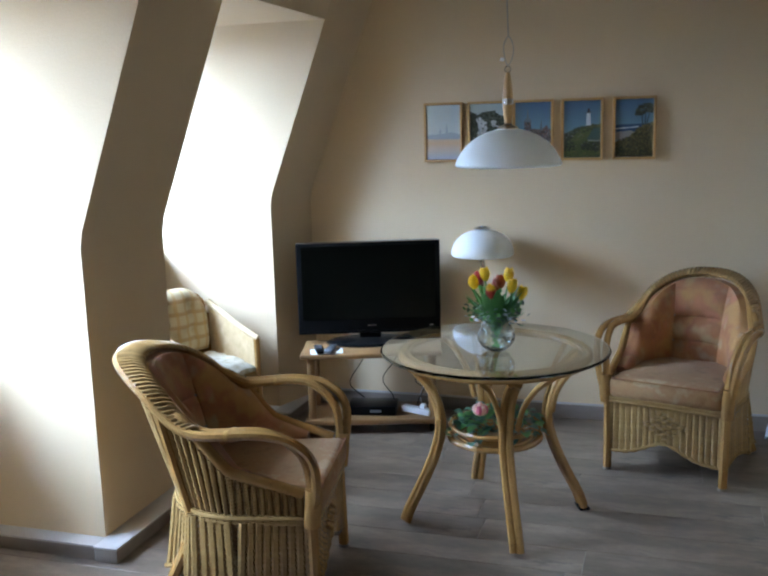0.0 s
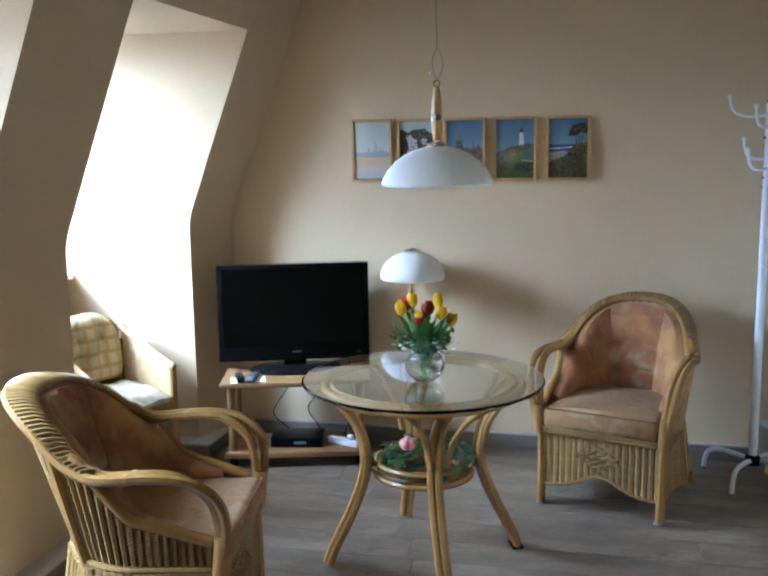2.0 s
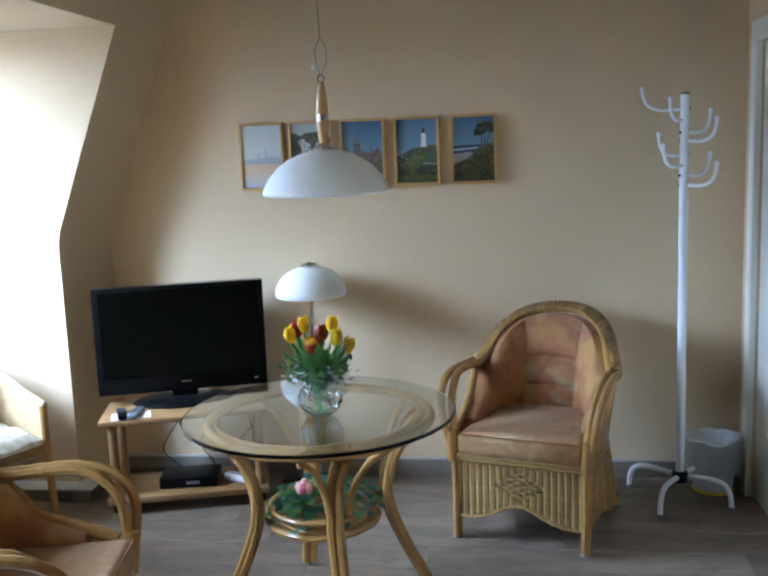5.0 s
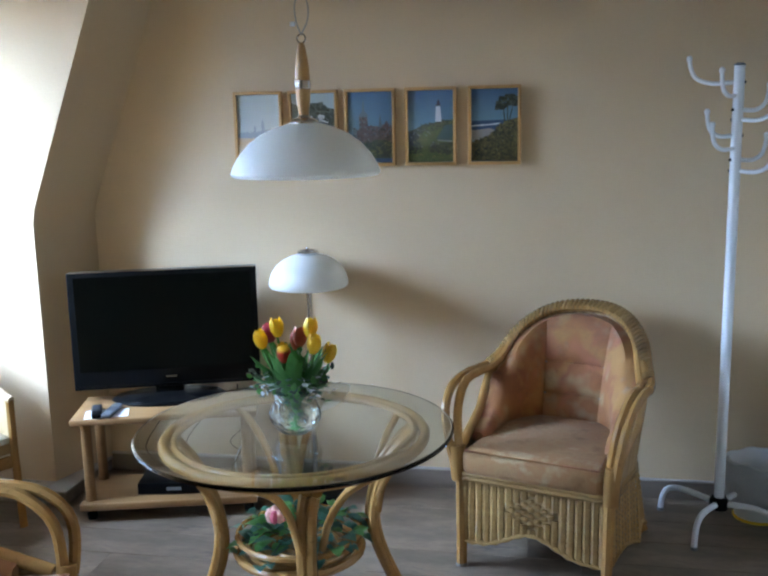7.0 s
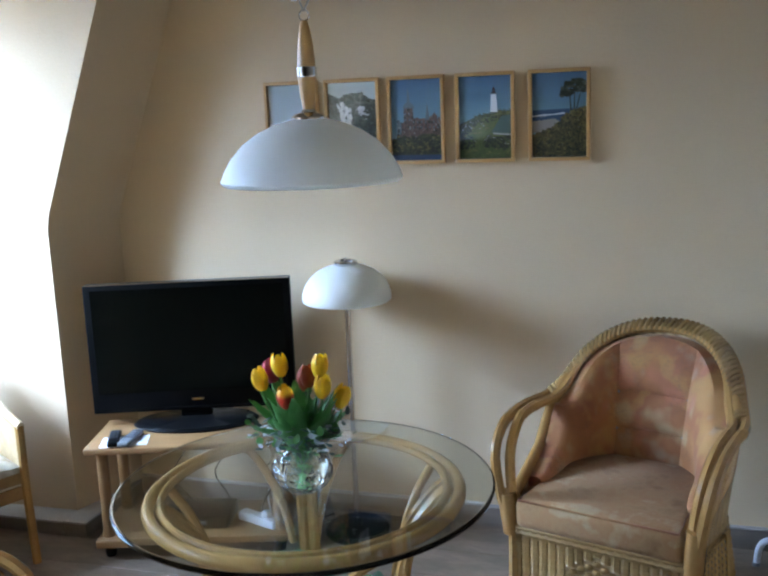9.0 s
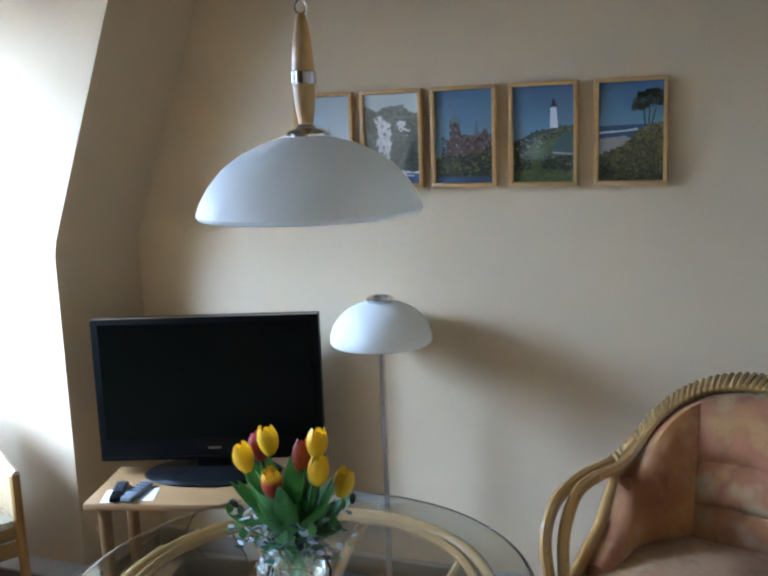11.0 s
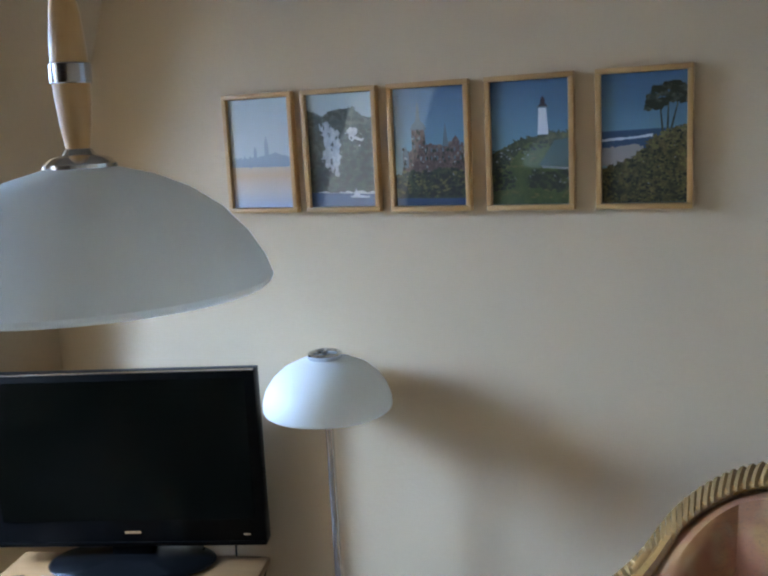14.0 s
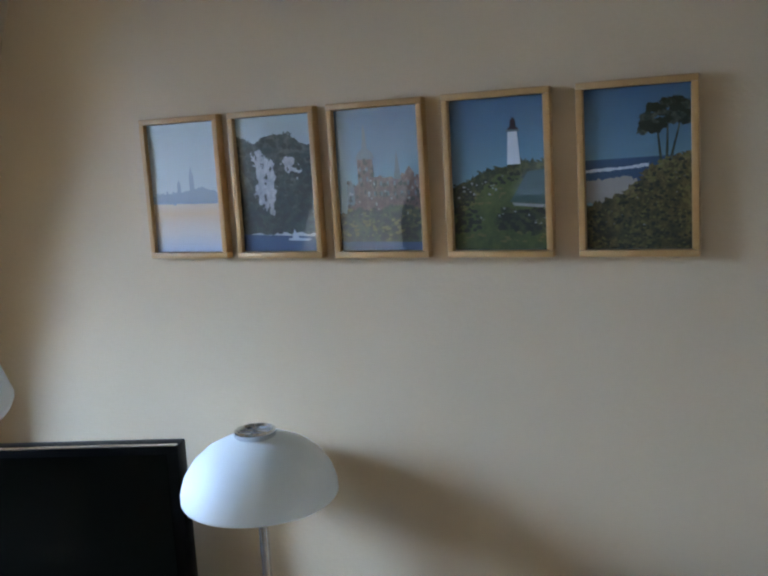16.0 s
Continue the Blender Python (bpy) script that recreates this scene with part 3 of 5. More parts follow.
# ---- plaid cushioned cane chair in the dormer ----
def cane_chair(m):
    chair = thing("cane_chair", "light cane chair with plaid back cushion in the dormer recess", "chair", m)
    for x, y, z in ((0.25, -0.25, 0.53), (-0.25, -0.25, 0.53), (0.235, 0.23, 0.62), (-0.235, 0.23, 0.62)):
        part("leg", tube([(x * 1.02, y * 1.05, 0), (x, y, 0.3), (x, y, z)], 0.019, 8), POLE, chair)
    for s in (-1, 1):
        grid = [[Vector((s * (0.25 - 0.012 * k / 8), -0.24 + 0.47 * k / 8, 0.36 + f * (0.16 + 0.012 * k + 0.0011 * k * k))) for k in range(9)] for f in (0, 0.25, 0.5, 0.75, 1)]
        panel = part("arm_panel", sheet(grid, [[p + Vector((-s * 0.012, 0, 0)) for p in row] for row in grid]), FINECANE, chair)
        for f in range(5):
            part("weave_row", rope([grid[0][0].lerp(grid[-1][0], f / 4).lerp(grid[0][-1].lerp(grid[-1][-1], f / 4), k / 40) + Vector((s * 0.004, 0, 0)) for k in range(41)], 0.008), CANE, panel)
        part("arm_rail", tube([(s * 0.25, -0.265, 0.528), (s * 0.245, -0.1, 0.570), (s * 0.238, 0.1, 0.636), (s * 0.225, 0.24, 0.682)], 0.017, 8), FINECANE, chair)
    grid = [[Vector((0.225 * (2 * k / 10 - 1), 0.225 + 0.03 * f + 0.02 * (1 - (2 * k / 10 - 1) ** 2), 0.36 + f * (0.295 + 0.08 * (1 - (2 * k / 10 - 1) ** 4)))) for k in range(11)] for f in (0, 0.33, 0.66, 1)]
    part("backrest", sheet(grid, [[p + Vector((0, 0.014, 0)) for p in row] for row in grid]), CANE, chair)
    part("back_rail", tube([p + Vector((0, 0.007, 0.004)) for p in grid[-1]], 0.019, 8), POLE, chair)
    part("seat_frame", box((0.50, 0.49, 0.05), (0, -0.01, 0.335), 0.015), CANE, chair)
    part("apron", box((0.46, 0.016, 0.05), (0, -0.252, 0.28), 0.004), POLE, chair)
    over, under = [], []
    for i in range(15):
        row, low = [], []
        for j in range(15):
            p, q = 2 * j / 14 - 1, 2 * i / 14 - 1
            rim = max(0.0, (1 - abs(p) ** 5) * (1 - abs(q) ** 5)) ** 0.45
            spot = Vector((0.235 * p * (1 - 0.04 * q * q), -0.03 + 0.24 * q * (1 - 0.04 * p * p), 0.372))
            row.append(spot + Vector((0, 0, 0.010 + 0.044 * rim + 0.014 * noise.noise(spot * 14))))
            low.append(spot - Vector((0, 0, 0.012)))
        over.append(row)
        under.append(low)
    part("seat_cushion", sheet(over, under), FLORAL, chair, "pale floral seat cushion")
    front, back = [], []
    for i in range(23):
        b = i / 22
        half = 0.215 * (1 - 0.32 * max(0.0, b - 0.45) ** 2 / 0.3) * (1 - 0.06 * (1 - b) ** 6)
        fr, bk = [], []
        for j in range(23):
            a = 2 * j / 22 - 1
            rim = max(0.0, (1 - abs(a) ** 4) * (1 - abs(2 * b - 1) ** 4)) ** 0.5
            tuft = sum(math.exp(-((a - ta) ** 2 * 40 + (b - tb) ** 2 * 90)) for ta in (-0.36, 0.36) for tb in (0.36, 0.70))
            crease = sum(math.exp(-((a - ta) ** 2) * 260) for ta in (-0.36, 0.36)) * 0.35 + math.exp(-((b - 0.36) ** 2) * 420) * 0.25
            z = 0.43 + 0.345 * b * (1 - 0.10 * abs(a) ** 3 * b)
            y = 0.215 + 0.05 * b
            fr.append(Vector((half * a, y - 0.012 - 0.075 * rim * (1 - 0.62 * min(1.0, tuft) - 0.4 * min(1.0, crease) * (1 - min(1.0, tuft))), z)))
            bk.append(Vector((half * a, y, z)))
        front.append(fr)
        back.append(bk)
    cushion = part("back_cushion", sheet(front, back), PLAID, chair, "yellow brown plaid tufted back cushion")
    for ta in (-0.36, 0.36):
        for tb in (0.36, 0.70):
            part("button", lathe([(0, -0.004), (0.008, -0.003), (0.010, 0), (0.008, 0.003), (0, 0.004)], 8, (0.2 * ta, 0.178 + 0.05 * tb, 0.43 + 0.345 * tb)), PLAID, cushion)
    return chair


cane_chair(pose(-1.043, 4.250, 0, 0, 0, 63) @ Matrix.Diagonal((0.88, 0.82, 1, 1)))

# ---- round glass table ----
TC = (0.612, 3.668)
table = thing("round_table", "round glass table on curved honey rattan legs", "table", pose(*TC, 0, 0, 0, 24.5))
TABLE_GLASS = Mat("table_glass", (0.76, 0.80, 0.775, 1), 0.0)
TABLE_GLASS.b.inputs["Transmission Weight"].default_value = 1.0
TABLE_GLASS.b.inputs["IOR"].default_value = 1.5
TABLE_GLASS = TABLE_GLASS.m
part("tabletop", lathe([(0, 0.704), (0.448, 0.704), (0.450, 0.704), (0.4555, 0.7065), (0.457, 0.7105), (0.452, 0.7155), (0.4475, 0.716), (0.446, 0.716), (0, 0.716)], 96), TABLE_GLASS, table, "thick clear glass top with bevelled edge").visible_shadow = False
part("top_ring", tube([(0.372 * math.cos(a), 0.372 * math.sin(a), 0.683) for a in [math.tau * k / 72 for k in range(72)]], 0.0165, 10, True), POLE, table)
part("inner_ring", tube([(0.343 * math.cos(a), 0.343 * math.sin(a), 0.689) for a in [math.tau * k / 72 for k in range(72)]], 0.0105, 8, True), POLE, table)
leg_line = [(0.374, 0.012), (0.352, 0.07), (0.296, 0.18), (0.248, 0.29), (0.224, 0.38), (0.226, 0.46), (0.258, 0.56), (0.312, 0.63), (0.352, 0.662)]
for k in range(4):
    turn = Matrix.Rotation(k * math.pi / 2, 4, "Z")
    def pole(off, out, lift=0.0):
        return [turn @ p for p in spline([(r + out, off, z) for r, z in leg_line], 4)]
    leg = part("leg", tube(pole(0.0, 0.008), 0.0165, 8), POLE, table)
    for s in (-1, 1):
        part("leg_pole", tube(pole(s * 0.025, -0.002), 0.0155, 8), POLE, leg)
        arc = [(0.232, s * 0.030, 0.44), (0.245, s * 0.050, 0.53), (0.285, s * 0.085, 0.61), (0.325, s * 0.120, 0.655), (0.345, s * 0.142, 0.674)]
        part("brace", tube([turn @ p for p in spline(arc, 5)], 0.0115, 8), POLE, leg)
    part("foot_pad", box((0.045, 0.075, 0.012), (0.374, 0, 0.006), 0.004, bm=None), BLACK, leg)
    leg.children[-1].matrix_basis = turn
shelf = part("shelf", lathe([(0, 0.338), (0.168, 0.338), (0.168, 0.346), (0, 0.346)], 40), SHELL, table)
for r, z in ((0.182, 0.345), (0.150, 0.350), (0.118, 0.349), (0.08, 0.349), (0.045, 0.349)):
    part("shelf_ring", tube([(r * math.cos(a), r * math.sin(a), z) for a in [math.tau * k / 40 for k in range(40)]], 0.0135 if r > 0.15 else 0.008, 8, True), POLE, shelf)
part("gallery_ring", tube([(0.180 * math.cos(a), 0.180 * math.sin(a), 0.392) for a in [math.tau * k / 40 for k in range(40)]], 0.009, 8, True), POLE, shelf)


def leaf_blade(points, width, fold=0.25, steps=6):
    """A bent pointed leaf along a run of points."""
    bm, run = bmesh.new(), evenly(spline(points, 4), steps)
    rows = []
    for i, p in enumerate(run):
        d = (run[min(i + 1, steps - 1)] - run[max(i - 1, 0)]).normalized()
        side = d.cross(Vector((0, 0, 1)))
        side = side.normalized() if side.length > 1e-3 else Vector((1, 0, 0))
        up = side.cross(d)
        w = width * math.sin(math.pi * (0.12 + 0.86 * i / (steps - 1))) ** 0.8
        rows.append([bm.verts.new(p - side * w + up * w * fold), bm.verts.new(p), bm.verts.new(p + side * w + up * w * fold)])
    for a, b in zip(rows, rows[1:]):
        bm.faces.new((a[0], a[1], b[1], b[0]))
        bm.faces.new((a[1], a[2], b[2], b[1]))
    bmesh.ops.solidify(bm, geom=bm.faces[:], thickness=0.0012)
    return bm


rng = random.Random(5)
ivy = thing("ivy_arrangement", "green artificial ivy with a pink flower on the table's shelf", "plant", pose(*TC, 0.358))
for k in range(120):
    a, r = rng.uniform(0, math.tau), rng.uniform(0.03, 0.185)
    x, y = r * math.cos(a), r * math.sin(a)
    z = rng.uniform(0.01, 0.085) * (1.25 - r / 0.25) + (0.012 if r < 0.17 else -0.035 * rng.random())
    d = Vector((math.cos(a + rng.uniform(-1, 1)), math.sin(a + rng.uniform(-1, 1)), rng.uniform(-0.5, 0.5))) * rng.uniform(0.035, 0.062)
    p = Vector((x, y, z))
    part("leaf", leaf_blade([p, p + d * 0.5 + Vector((0, 0, 0.008)), p + d], rng.uniform(0.013, 0.022), 0.3, 5), rng.choice((DEEP, DEEP, GREEN)), ivy)
for k in range(7):
    a = k * 0.9
    pts = [(0, 0, 0), (0.09 * math.cos(a), 0.09 * math.sin(a), 0.045), (0.17 * math.cos(a), 0.17 * math.sin(a), 0.03)]
    part("vine", tube(spline(pts, 4), 0.003, 5), TWIG, ivy)
for k in range(9):
    a = math.tau * k / 8
    c = Vector((-0.045, -0.07, 0.112)) + (Vector((0.018 * math.cos(a), 0.018 * math.sin(a), 0.0)) if k < 8 else Vector((0, 0, 0.012)))
    part("petal", lathe([(0, -0.02), (0.012, -0.012), (0.016, 0.004), (0.010, 0.018), (0, 0.023)], 8, c), PINK if k % 3 else PINKRED, ivy)

# ---- vase of tulips ----
VASE = Vector((0.630, 3.617, 0.716))
vase = thing("glass_vase", "small faceted round clear glass vase on the table", "vase", Matrix.Translation(VASE))
facets = [(0, 0.001), (0.028, 0.001), (0.044, 0.014), (0.056, 0.040), (0.057, 0.060), (0.047, 0.088), (0.038, 0.104), (0.042, 0.112), (0.038, 0.112), (0.034, 0.103), (0.042, 0.085), (0.051, 0.060), (0.050, 0.040), (0.038, 0.018), (0, 0.014)]
bm = lathe([(r * 1.25, z * 1.09) for r, z in facets], 14)
for k, v in enumerate(bm.verts):
    if 0.02 < v.co.z < 0.1:
        f = 1 + (0.05 if k % 2 else -0.03)
        v.co.x *= f
        v.co.y *= f
CUT = Mat("cut_crystal", (0.97, 1, 0.98, 1), 0.02)
CUT.b.inputs["Transmission Weight"].default_value = 1.0
cells = CUT.node("ShaderNodeTexVoronoi", Scale=75.0)
CUT.l.new(CUT.coords(), cells.inputs["Vector"])
CUT.bump(cells.outputs["Distance"], 0.7, 0.0035)
CUT = CUT.m
ob = part("vase_body", bm, CUT, vase)
ob.visible_shadow = False
part("water", lathe([(0, 0.018), (0.042, 0.024), (0.055, 0.044), (0.057, 0.062), (0.053, 0.076), (0, 0.076)], 20), GLASS, vase).visible_shadow = False
bouquet = thing("tulip_bouquet", "bouquet of yellow and red tulips with green leaves in a vase", "flowers", Matrix.Translation(VASE + Vector((0, 0, 0.02))))
SIDE, DEEPER = Vector((0.97, 0.26, 0)), Vector((-0.26, 0.97, 0))


def tulip(a, z, deep, mat, tip=None, size=1.0):
    top = SIDE * a + DEEPER * deep + Vector((0, 0, z - VASE.z - 0.02))
    foot = Vector((top.x * -0.12, top.y * -0.12, 0.0))
    part("stem", tube(spline([foot, Vector((top.x * 0.25, top.y * 0.25, 0.085)), top - Vector((top.x * 0.15, top.y * 0.15, 0.06)), top - Vector((0, 0, 0.022))], 4), 0.0035, 6), GREEN, bouquet)
    tilt = Vector((top.x, top.y, 0.35)).to_track_quat("Z", "Y").to_matrix().to_4x4()
    head = None
    for k in range(6):
        ring, ang = k % 2, math.tau * k / 6 + a * 40
        rows = []
        own = bmesh.new()
        for i in range(6):
            f = i / 5
            r = (0.0205 - 0.0012 * ring) * math.sin(math.pi * (0.07 + 0.78 * f)) ** 0.55 * size
            w = 0.66 * math.sin(math.pi * (0.25 + 0.62 * f)) ** 0.6 if f < 1 else 0.34
            rows.append([own.verts.new((r * math.cos(ang + w * s), r * math.sin(ang + w * s), (-0.026 + (0.056 - 0.003 * (k % 3)) * f) * size)) for s in (-1, -0.4, 0.4, 1)])
        for p, q in zip(rows, rows[1:]):
            for j in range(3):
                own.faces.new((p[j], p[j + 1], q[j + 1], q[j]))
        bmesh.ops.solidify(own, geom=own.faces[:], thickness=0.0012)
        head = join(head, own) if head else own
    return part("flower_head", head, mat, bouquet, m=Matrix.Translation(top) @ tilt)


FLAME = Mat("flamed_petal", (0.6, 0.1, 0.02, 1), 0.5)
sep = FLAME.n.new("ShaderNodeSeparateXYZ")
FLAME.l.new(FLAME.coords(), sep.inputs[0])
mr = FLAME.node("ShaderNodeMapRange", From_Min=-0.012, From_Max=0.026)
FLAME.l.new(sep.outputs[2], mr.inputs[0])
FLAME.colour(FLAME.ramp(mr.outputs[0], (0.45, (0.55, 0.05, 0.02, 1)), (0.75, (0.85, 0.5, 0.02, 1))))
FLAME = FLAME.m
for a, z, deep, mat in ((-0.100, 0.997, 0.0, YELLOW), (-0.053, 1.027, 0.01, YELLOW), (-0.078, 1.006, 0.035, PINKRED), (-0.034, 0.968, -0.05, FLAME), (0.012, 0.992, 0.035, RED),
                        (0.044, 1.022, 0.01, YELLOW), (0.053, 0.986, -0.035, YELLOW), (0.096, 0.953, -0.01, YELLOW), (0.002, 0.975, 0.06, RED)):
    tulip(a * 0.95 + 0.008, z - 0.008, deep, mat)
for k in range(32):
    a = math.tau * k / 32 + rng.uniform(-0.2, 0.2)
    r, h = rng.uniform(0.05, 0.13), rng.uniform(0.13, 0.235)
    pts = [(0.01 * math.cos(a), 0.01 * math.sin(a), 0.06), (0.045 * math.cos(a), 0.045 * math.sin(a), 0.115), (r * 0.8 * math.cos(a), r * 0.8 * math.sin(a), h * 0.85), (r * math.cos(a), r * math.sin(a), h)]
    part("leaf", leaf_blade(pts, rng.uniform(0.016, 0.026), 0.35, 8), GREEN, bouquet)
for k in range(8):
    a = math.tau * (k + 0.3) / 8
    r, h = (0.092, 0.118, 0.075)[k % 3], (0.235, 0.205, 0.25)[k % 3]
    pts = [(0.01 * math.cos(a), 0.01 * math.sin(a), 0.06), (0.04 * math.cos(a), 0.04 * math.sin(a), 0.12), (r * 0.75 * math.cos(a), r * 0.75 * math.sin(a), h * 0.82), (r * math.cos(a), r * math.sin(a), h)]
    part("leaf", leaf_blade(pts, 0.024, 0.3, 9), GREEN, bouquet)
for k in range(230):
    a, r, h = rng.uniform(0, math.tau), rng.uniform(0.03, 0.125), rng.uniform(0.09, 0.165)
    p = Vector((r * math.cos(a), r * math.sin(a), h))
    d = Vector((rng.uniform(-1, 1), rng.uniform(-1, 1), rng.uniform(-0.2, 1))).normalized() * rng.uniform(0.012, 0.025)
    part("filler_leaf", leaf_blade([p, p + d * 0.6, p + d], rng.uniform(0.005, 0.010), 0.2, 4), rng.choice((TWIG, TWIG, DEEP, GREEN, PAPER)), bouquet)
for k in range(14):
    a = math.tau * k / 14
    part("filler_twig", tube([(0.01 * math.cos(a), 0.01 * math.sin(a), 0.03), (0.03 * math.cos(a), 0.03 * math.sin(a), 0.085), (0.09 * math.cos(a), 0.09 * math.sin(a), 0.125)], 0.0016, 5), TWIG, bouquet)

# ---- pendant lamp over the table ----
PX, PY = 0.670, 3.672
pendant = thing("pendant_lamp", "white opal glass pendant lamp with turned beech handle", "pendant lamp", pose(PX, PY, 0))
dome = [(0.202, 1.438), (0.204, 1.443), (0.197, 1.463), (0.180, 1.492), (0.152, 1.523), (0.118, 1.547), (0.080, 1.564), (0.035, 1.576)]
part("shade", lathe(dome + [(r - 0.005, z - 0.004) for r, z in reversed(dome)] + [dome[0]], 64), FROST, pendant)
part("shade_cap", lathe([(0.04, 1.574), (0.040, 1.579), (0.032, 1.586), (0.018, 1.590), (0.014, 1.596), (0, 1.596)], 28), CHROME, pendant)
part("handle", lathe([(0, 1.592), (0.0125, 1.592), (0.0165, 1.62), (0.0195, 1.65), (0.0205, 1.676), (0.0195, 1.705), (0.0165, 1.74), (0.011, 1.772), (0.007, 1.786), (0, 1.786)], 24), HANDLE, pendant)
part("band", lathe([(0.0212, 1.666), (0.0222, 1.667), (0.0222, 1.687), (0.0212, 1.688)], 28), CHROME, pendant)
part("hanging_ring", tube([(0.0115 * math.cos(a), 0, 1.797 + 0.0115 * math.sin(a)) for a in [math.tau * k / 20 for k in range(20)]], 0.0022, 6, True), CHROME, pendant)
loop = spline([(0, 0, 1.806), (0.018, 0.004, 1.845), (0.020, 0, 1.885), (0.002, 0, 1.918), (-0.016, 0.003, 1.885), (-0.012, 0, 1.84), (0, 0, 1.806)], 5)
part("cord_loop", tube(loop, 0.0022, 6), CORD, pendant)
part("cord_clip", box((0.014, 0.012, 0.012), (-0.022, 0, 1.835), 0.003), WHITE, pendant)
part("cord", tube(spline([(0.002, 0, 1.915), (-0.003, 0, 2.1), (0.003, 0, 2.3), (0, 0, TOP - 0.03)], 5), 0.0028, 6), CORD, pendant)
part("ceiling_rose", lathe([(0, TOP), (0.05, TOP), (0.048, TOP - 0.03), (0.01, TOP - 0.05), (0, TOP - 0.05)], 24), WHITE, pendant)

# ---- floor lamp ----
lamp = thing("floor_lamp", "slim steel floor lamp with white opal glass dome", "floor lamp", pose(0.34, 4.83, 0))
part("base", lathe([(0, 0.001), (0.125, 0.001), (0.125, 0.012), (0.115, 0.022), (0.02, 0.026), (0.012, 0.035), (0, 0.035)], 40), BLACK, lamp)
part("pole", tube([(0, 0, 0.02), (0, 0, 1.05)], 0.0105, 12), CHROME, lamp)
dome = [(0.160, 0.915), (0.163, 0.921), (0.1625, 0.940), (0.153, 0.970), (0.134, 0.998), (0.106, 1.022), (0.072, 1.038), (0.028, 1.047)]
part("shade", lathe(dome + [(r - 0.004, z - 0.003) for r, z in reversed(dome)] + [dome[0]], 56), FROST, lamp)
part("top_ring", lathe([(0.039, 1.043), (0.043, 1.048), (0.043, 1.059), (0.038, 1.061), (0.033, 1.055), (0.034, 1.046)], 28), CHROME, lamp)
part("top_bar", box((0.066, 0.007, 0.004), (0, 0, 1.054), 0.001), CHROME, lamp)
part("finial", lathe([(0, 1.04), (0.005, 1.04), (0.005, 1.066), (0.0035, 1.072), (0, 1.072)], 12), CHROME, lamp)
for s in (-1, 1):
    part("socket", lathe([(0, 0), (0.016, 0), (0.017, 0.05), (0, 0.05)], 14, (s * 0.05, 0, 0.965)), BLACK, lamp)

# ---- television and its stand ----
tv = thing("television", "black flat television with glossy dark screen on a stand", "television", pose(-0.268, 4.749, 0.4365, 0, 0, 19.0))
part("cabinet", box((0.774, 0.055, 0.50), (0, 0.029, 0.300), 0.004), BLACK, tv)
part("rear_housing", box((0.56, 0.05, 0.36), (0, 0.080, 0.29), 0.02), BLACK, tv)
part("screen", box((0.72, 0.004, 0.40), (0, 0.0, 0.330), 0.0), SCREEN, tv)
part("bezel_strip", box((0.766, 0.003, 0.006), (0, 0.0, 0.063), 0.001), BLACK, tv)
part("top_edge", box((0.766, 0.012, 0.003), (0, 0.008, 0.5505), 0.001), CHROME, tv, "thin bright top edge")
part("brand_mark", box((0.046, 0.002, 0.008), (0.012, 0.0, 0.094)), CHROME, tv, "small silver bar mark")
part("power_light", box((0.02, 0.002, 0.006), (0.335, 0.0, 0.085)), CHROME, tv)
part("neck", box((0.12, 0.05, 0.06), (0.0, 0.035, 0.036), 0.01), BLACK, tv)
bm = lathe([(0, 0.0), (0.16, 0.0), (0.165, 0.006), (0.155, 0.016), (0.06, 0.024), (0, 0.024)], 40)
bmesh.ops.transform(bm, matrix=Matrix.Translation((0, 0.005, 0.0)) @ Matrix.Diagonal((1.45, 0.8, 1, 1)), verts=bm.verts)
part("foot", bm, BLACK, tv)

stand = thing("tv_stand", "low light beech television stand with open shelf", "tv stand", pose(-0.232, 4.66, 0, 0, 0, 15.5))
W, D = 0.74, 0.30
part("top_board", box((W, D + 0.03, 0.026), (0, 0, 0.422), 0.008), PINE, stand)
part("lower_shelf", box((W - 0.03, D, 0.022), (0, 0, 0.069), 0.006), PINE, stand)
part("front_rail", box((W - 0.03, 0.02, 0.030), (0, -D / 2 - 0.010, 0.066), 0.006), PINE, stand)
for x in (-1, 1):
    for y in (-1, 1):
        px, py = x * (W / 2 - 0.052), y * (D / 2 - 0.035)
        part("post", lathe([(0, 0.08), (0.024, 0.08), (0.021, 0.11), (0.021, 0.38), (0.024, 0.409), (0, 0.409)], 16, (px, py, 0)), PINE, stand)
        part("caster", lathe([(0, 0), (0.018, 0), (0.022, 0.02), (0.018, 0.044), (0, 0.058)], 12, (px, py, 0)), BLACK, stand)
S = stand.matrix_basis
box_tv = thing("receiver_box", "flat black receiver box on the stand's lower shelf", "receiver", S @ pose(0.0, -0.02, 0.0803, 0, 0, -4))
part("case", box((0.26, 0.17, 0.048), (0, 0, 0.026), 0.004), BLACK, box_tv)
part("display", box((0.06, 0.002, 0.014), (0.02, -0.0855, 0.026)), GREY, box_tv)
phone = thing("power_strip", "white power strip with plugs on the lower shelf", "power strip", S @ pose(0.235, -0.07, 0.0803, 0, 0, -35))
part("body", box((0.18, 0.045, 0.035), (0, 0, 0.018), 0.008), WHITE, phone)
part("plug", box((0.03, 0.03, 0.03), (0.04, 0, 0.045), 0.007), WHITE, phone)
paper = thing("paper_sheet", "small white paper sheet lying on the stand", "paper", S @ pose(-0.235, -0.095, 0.4355, 0, 0, 8))
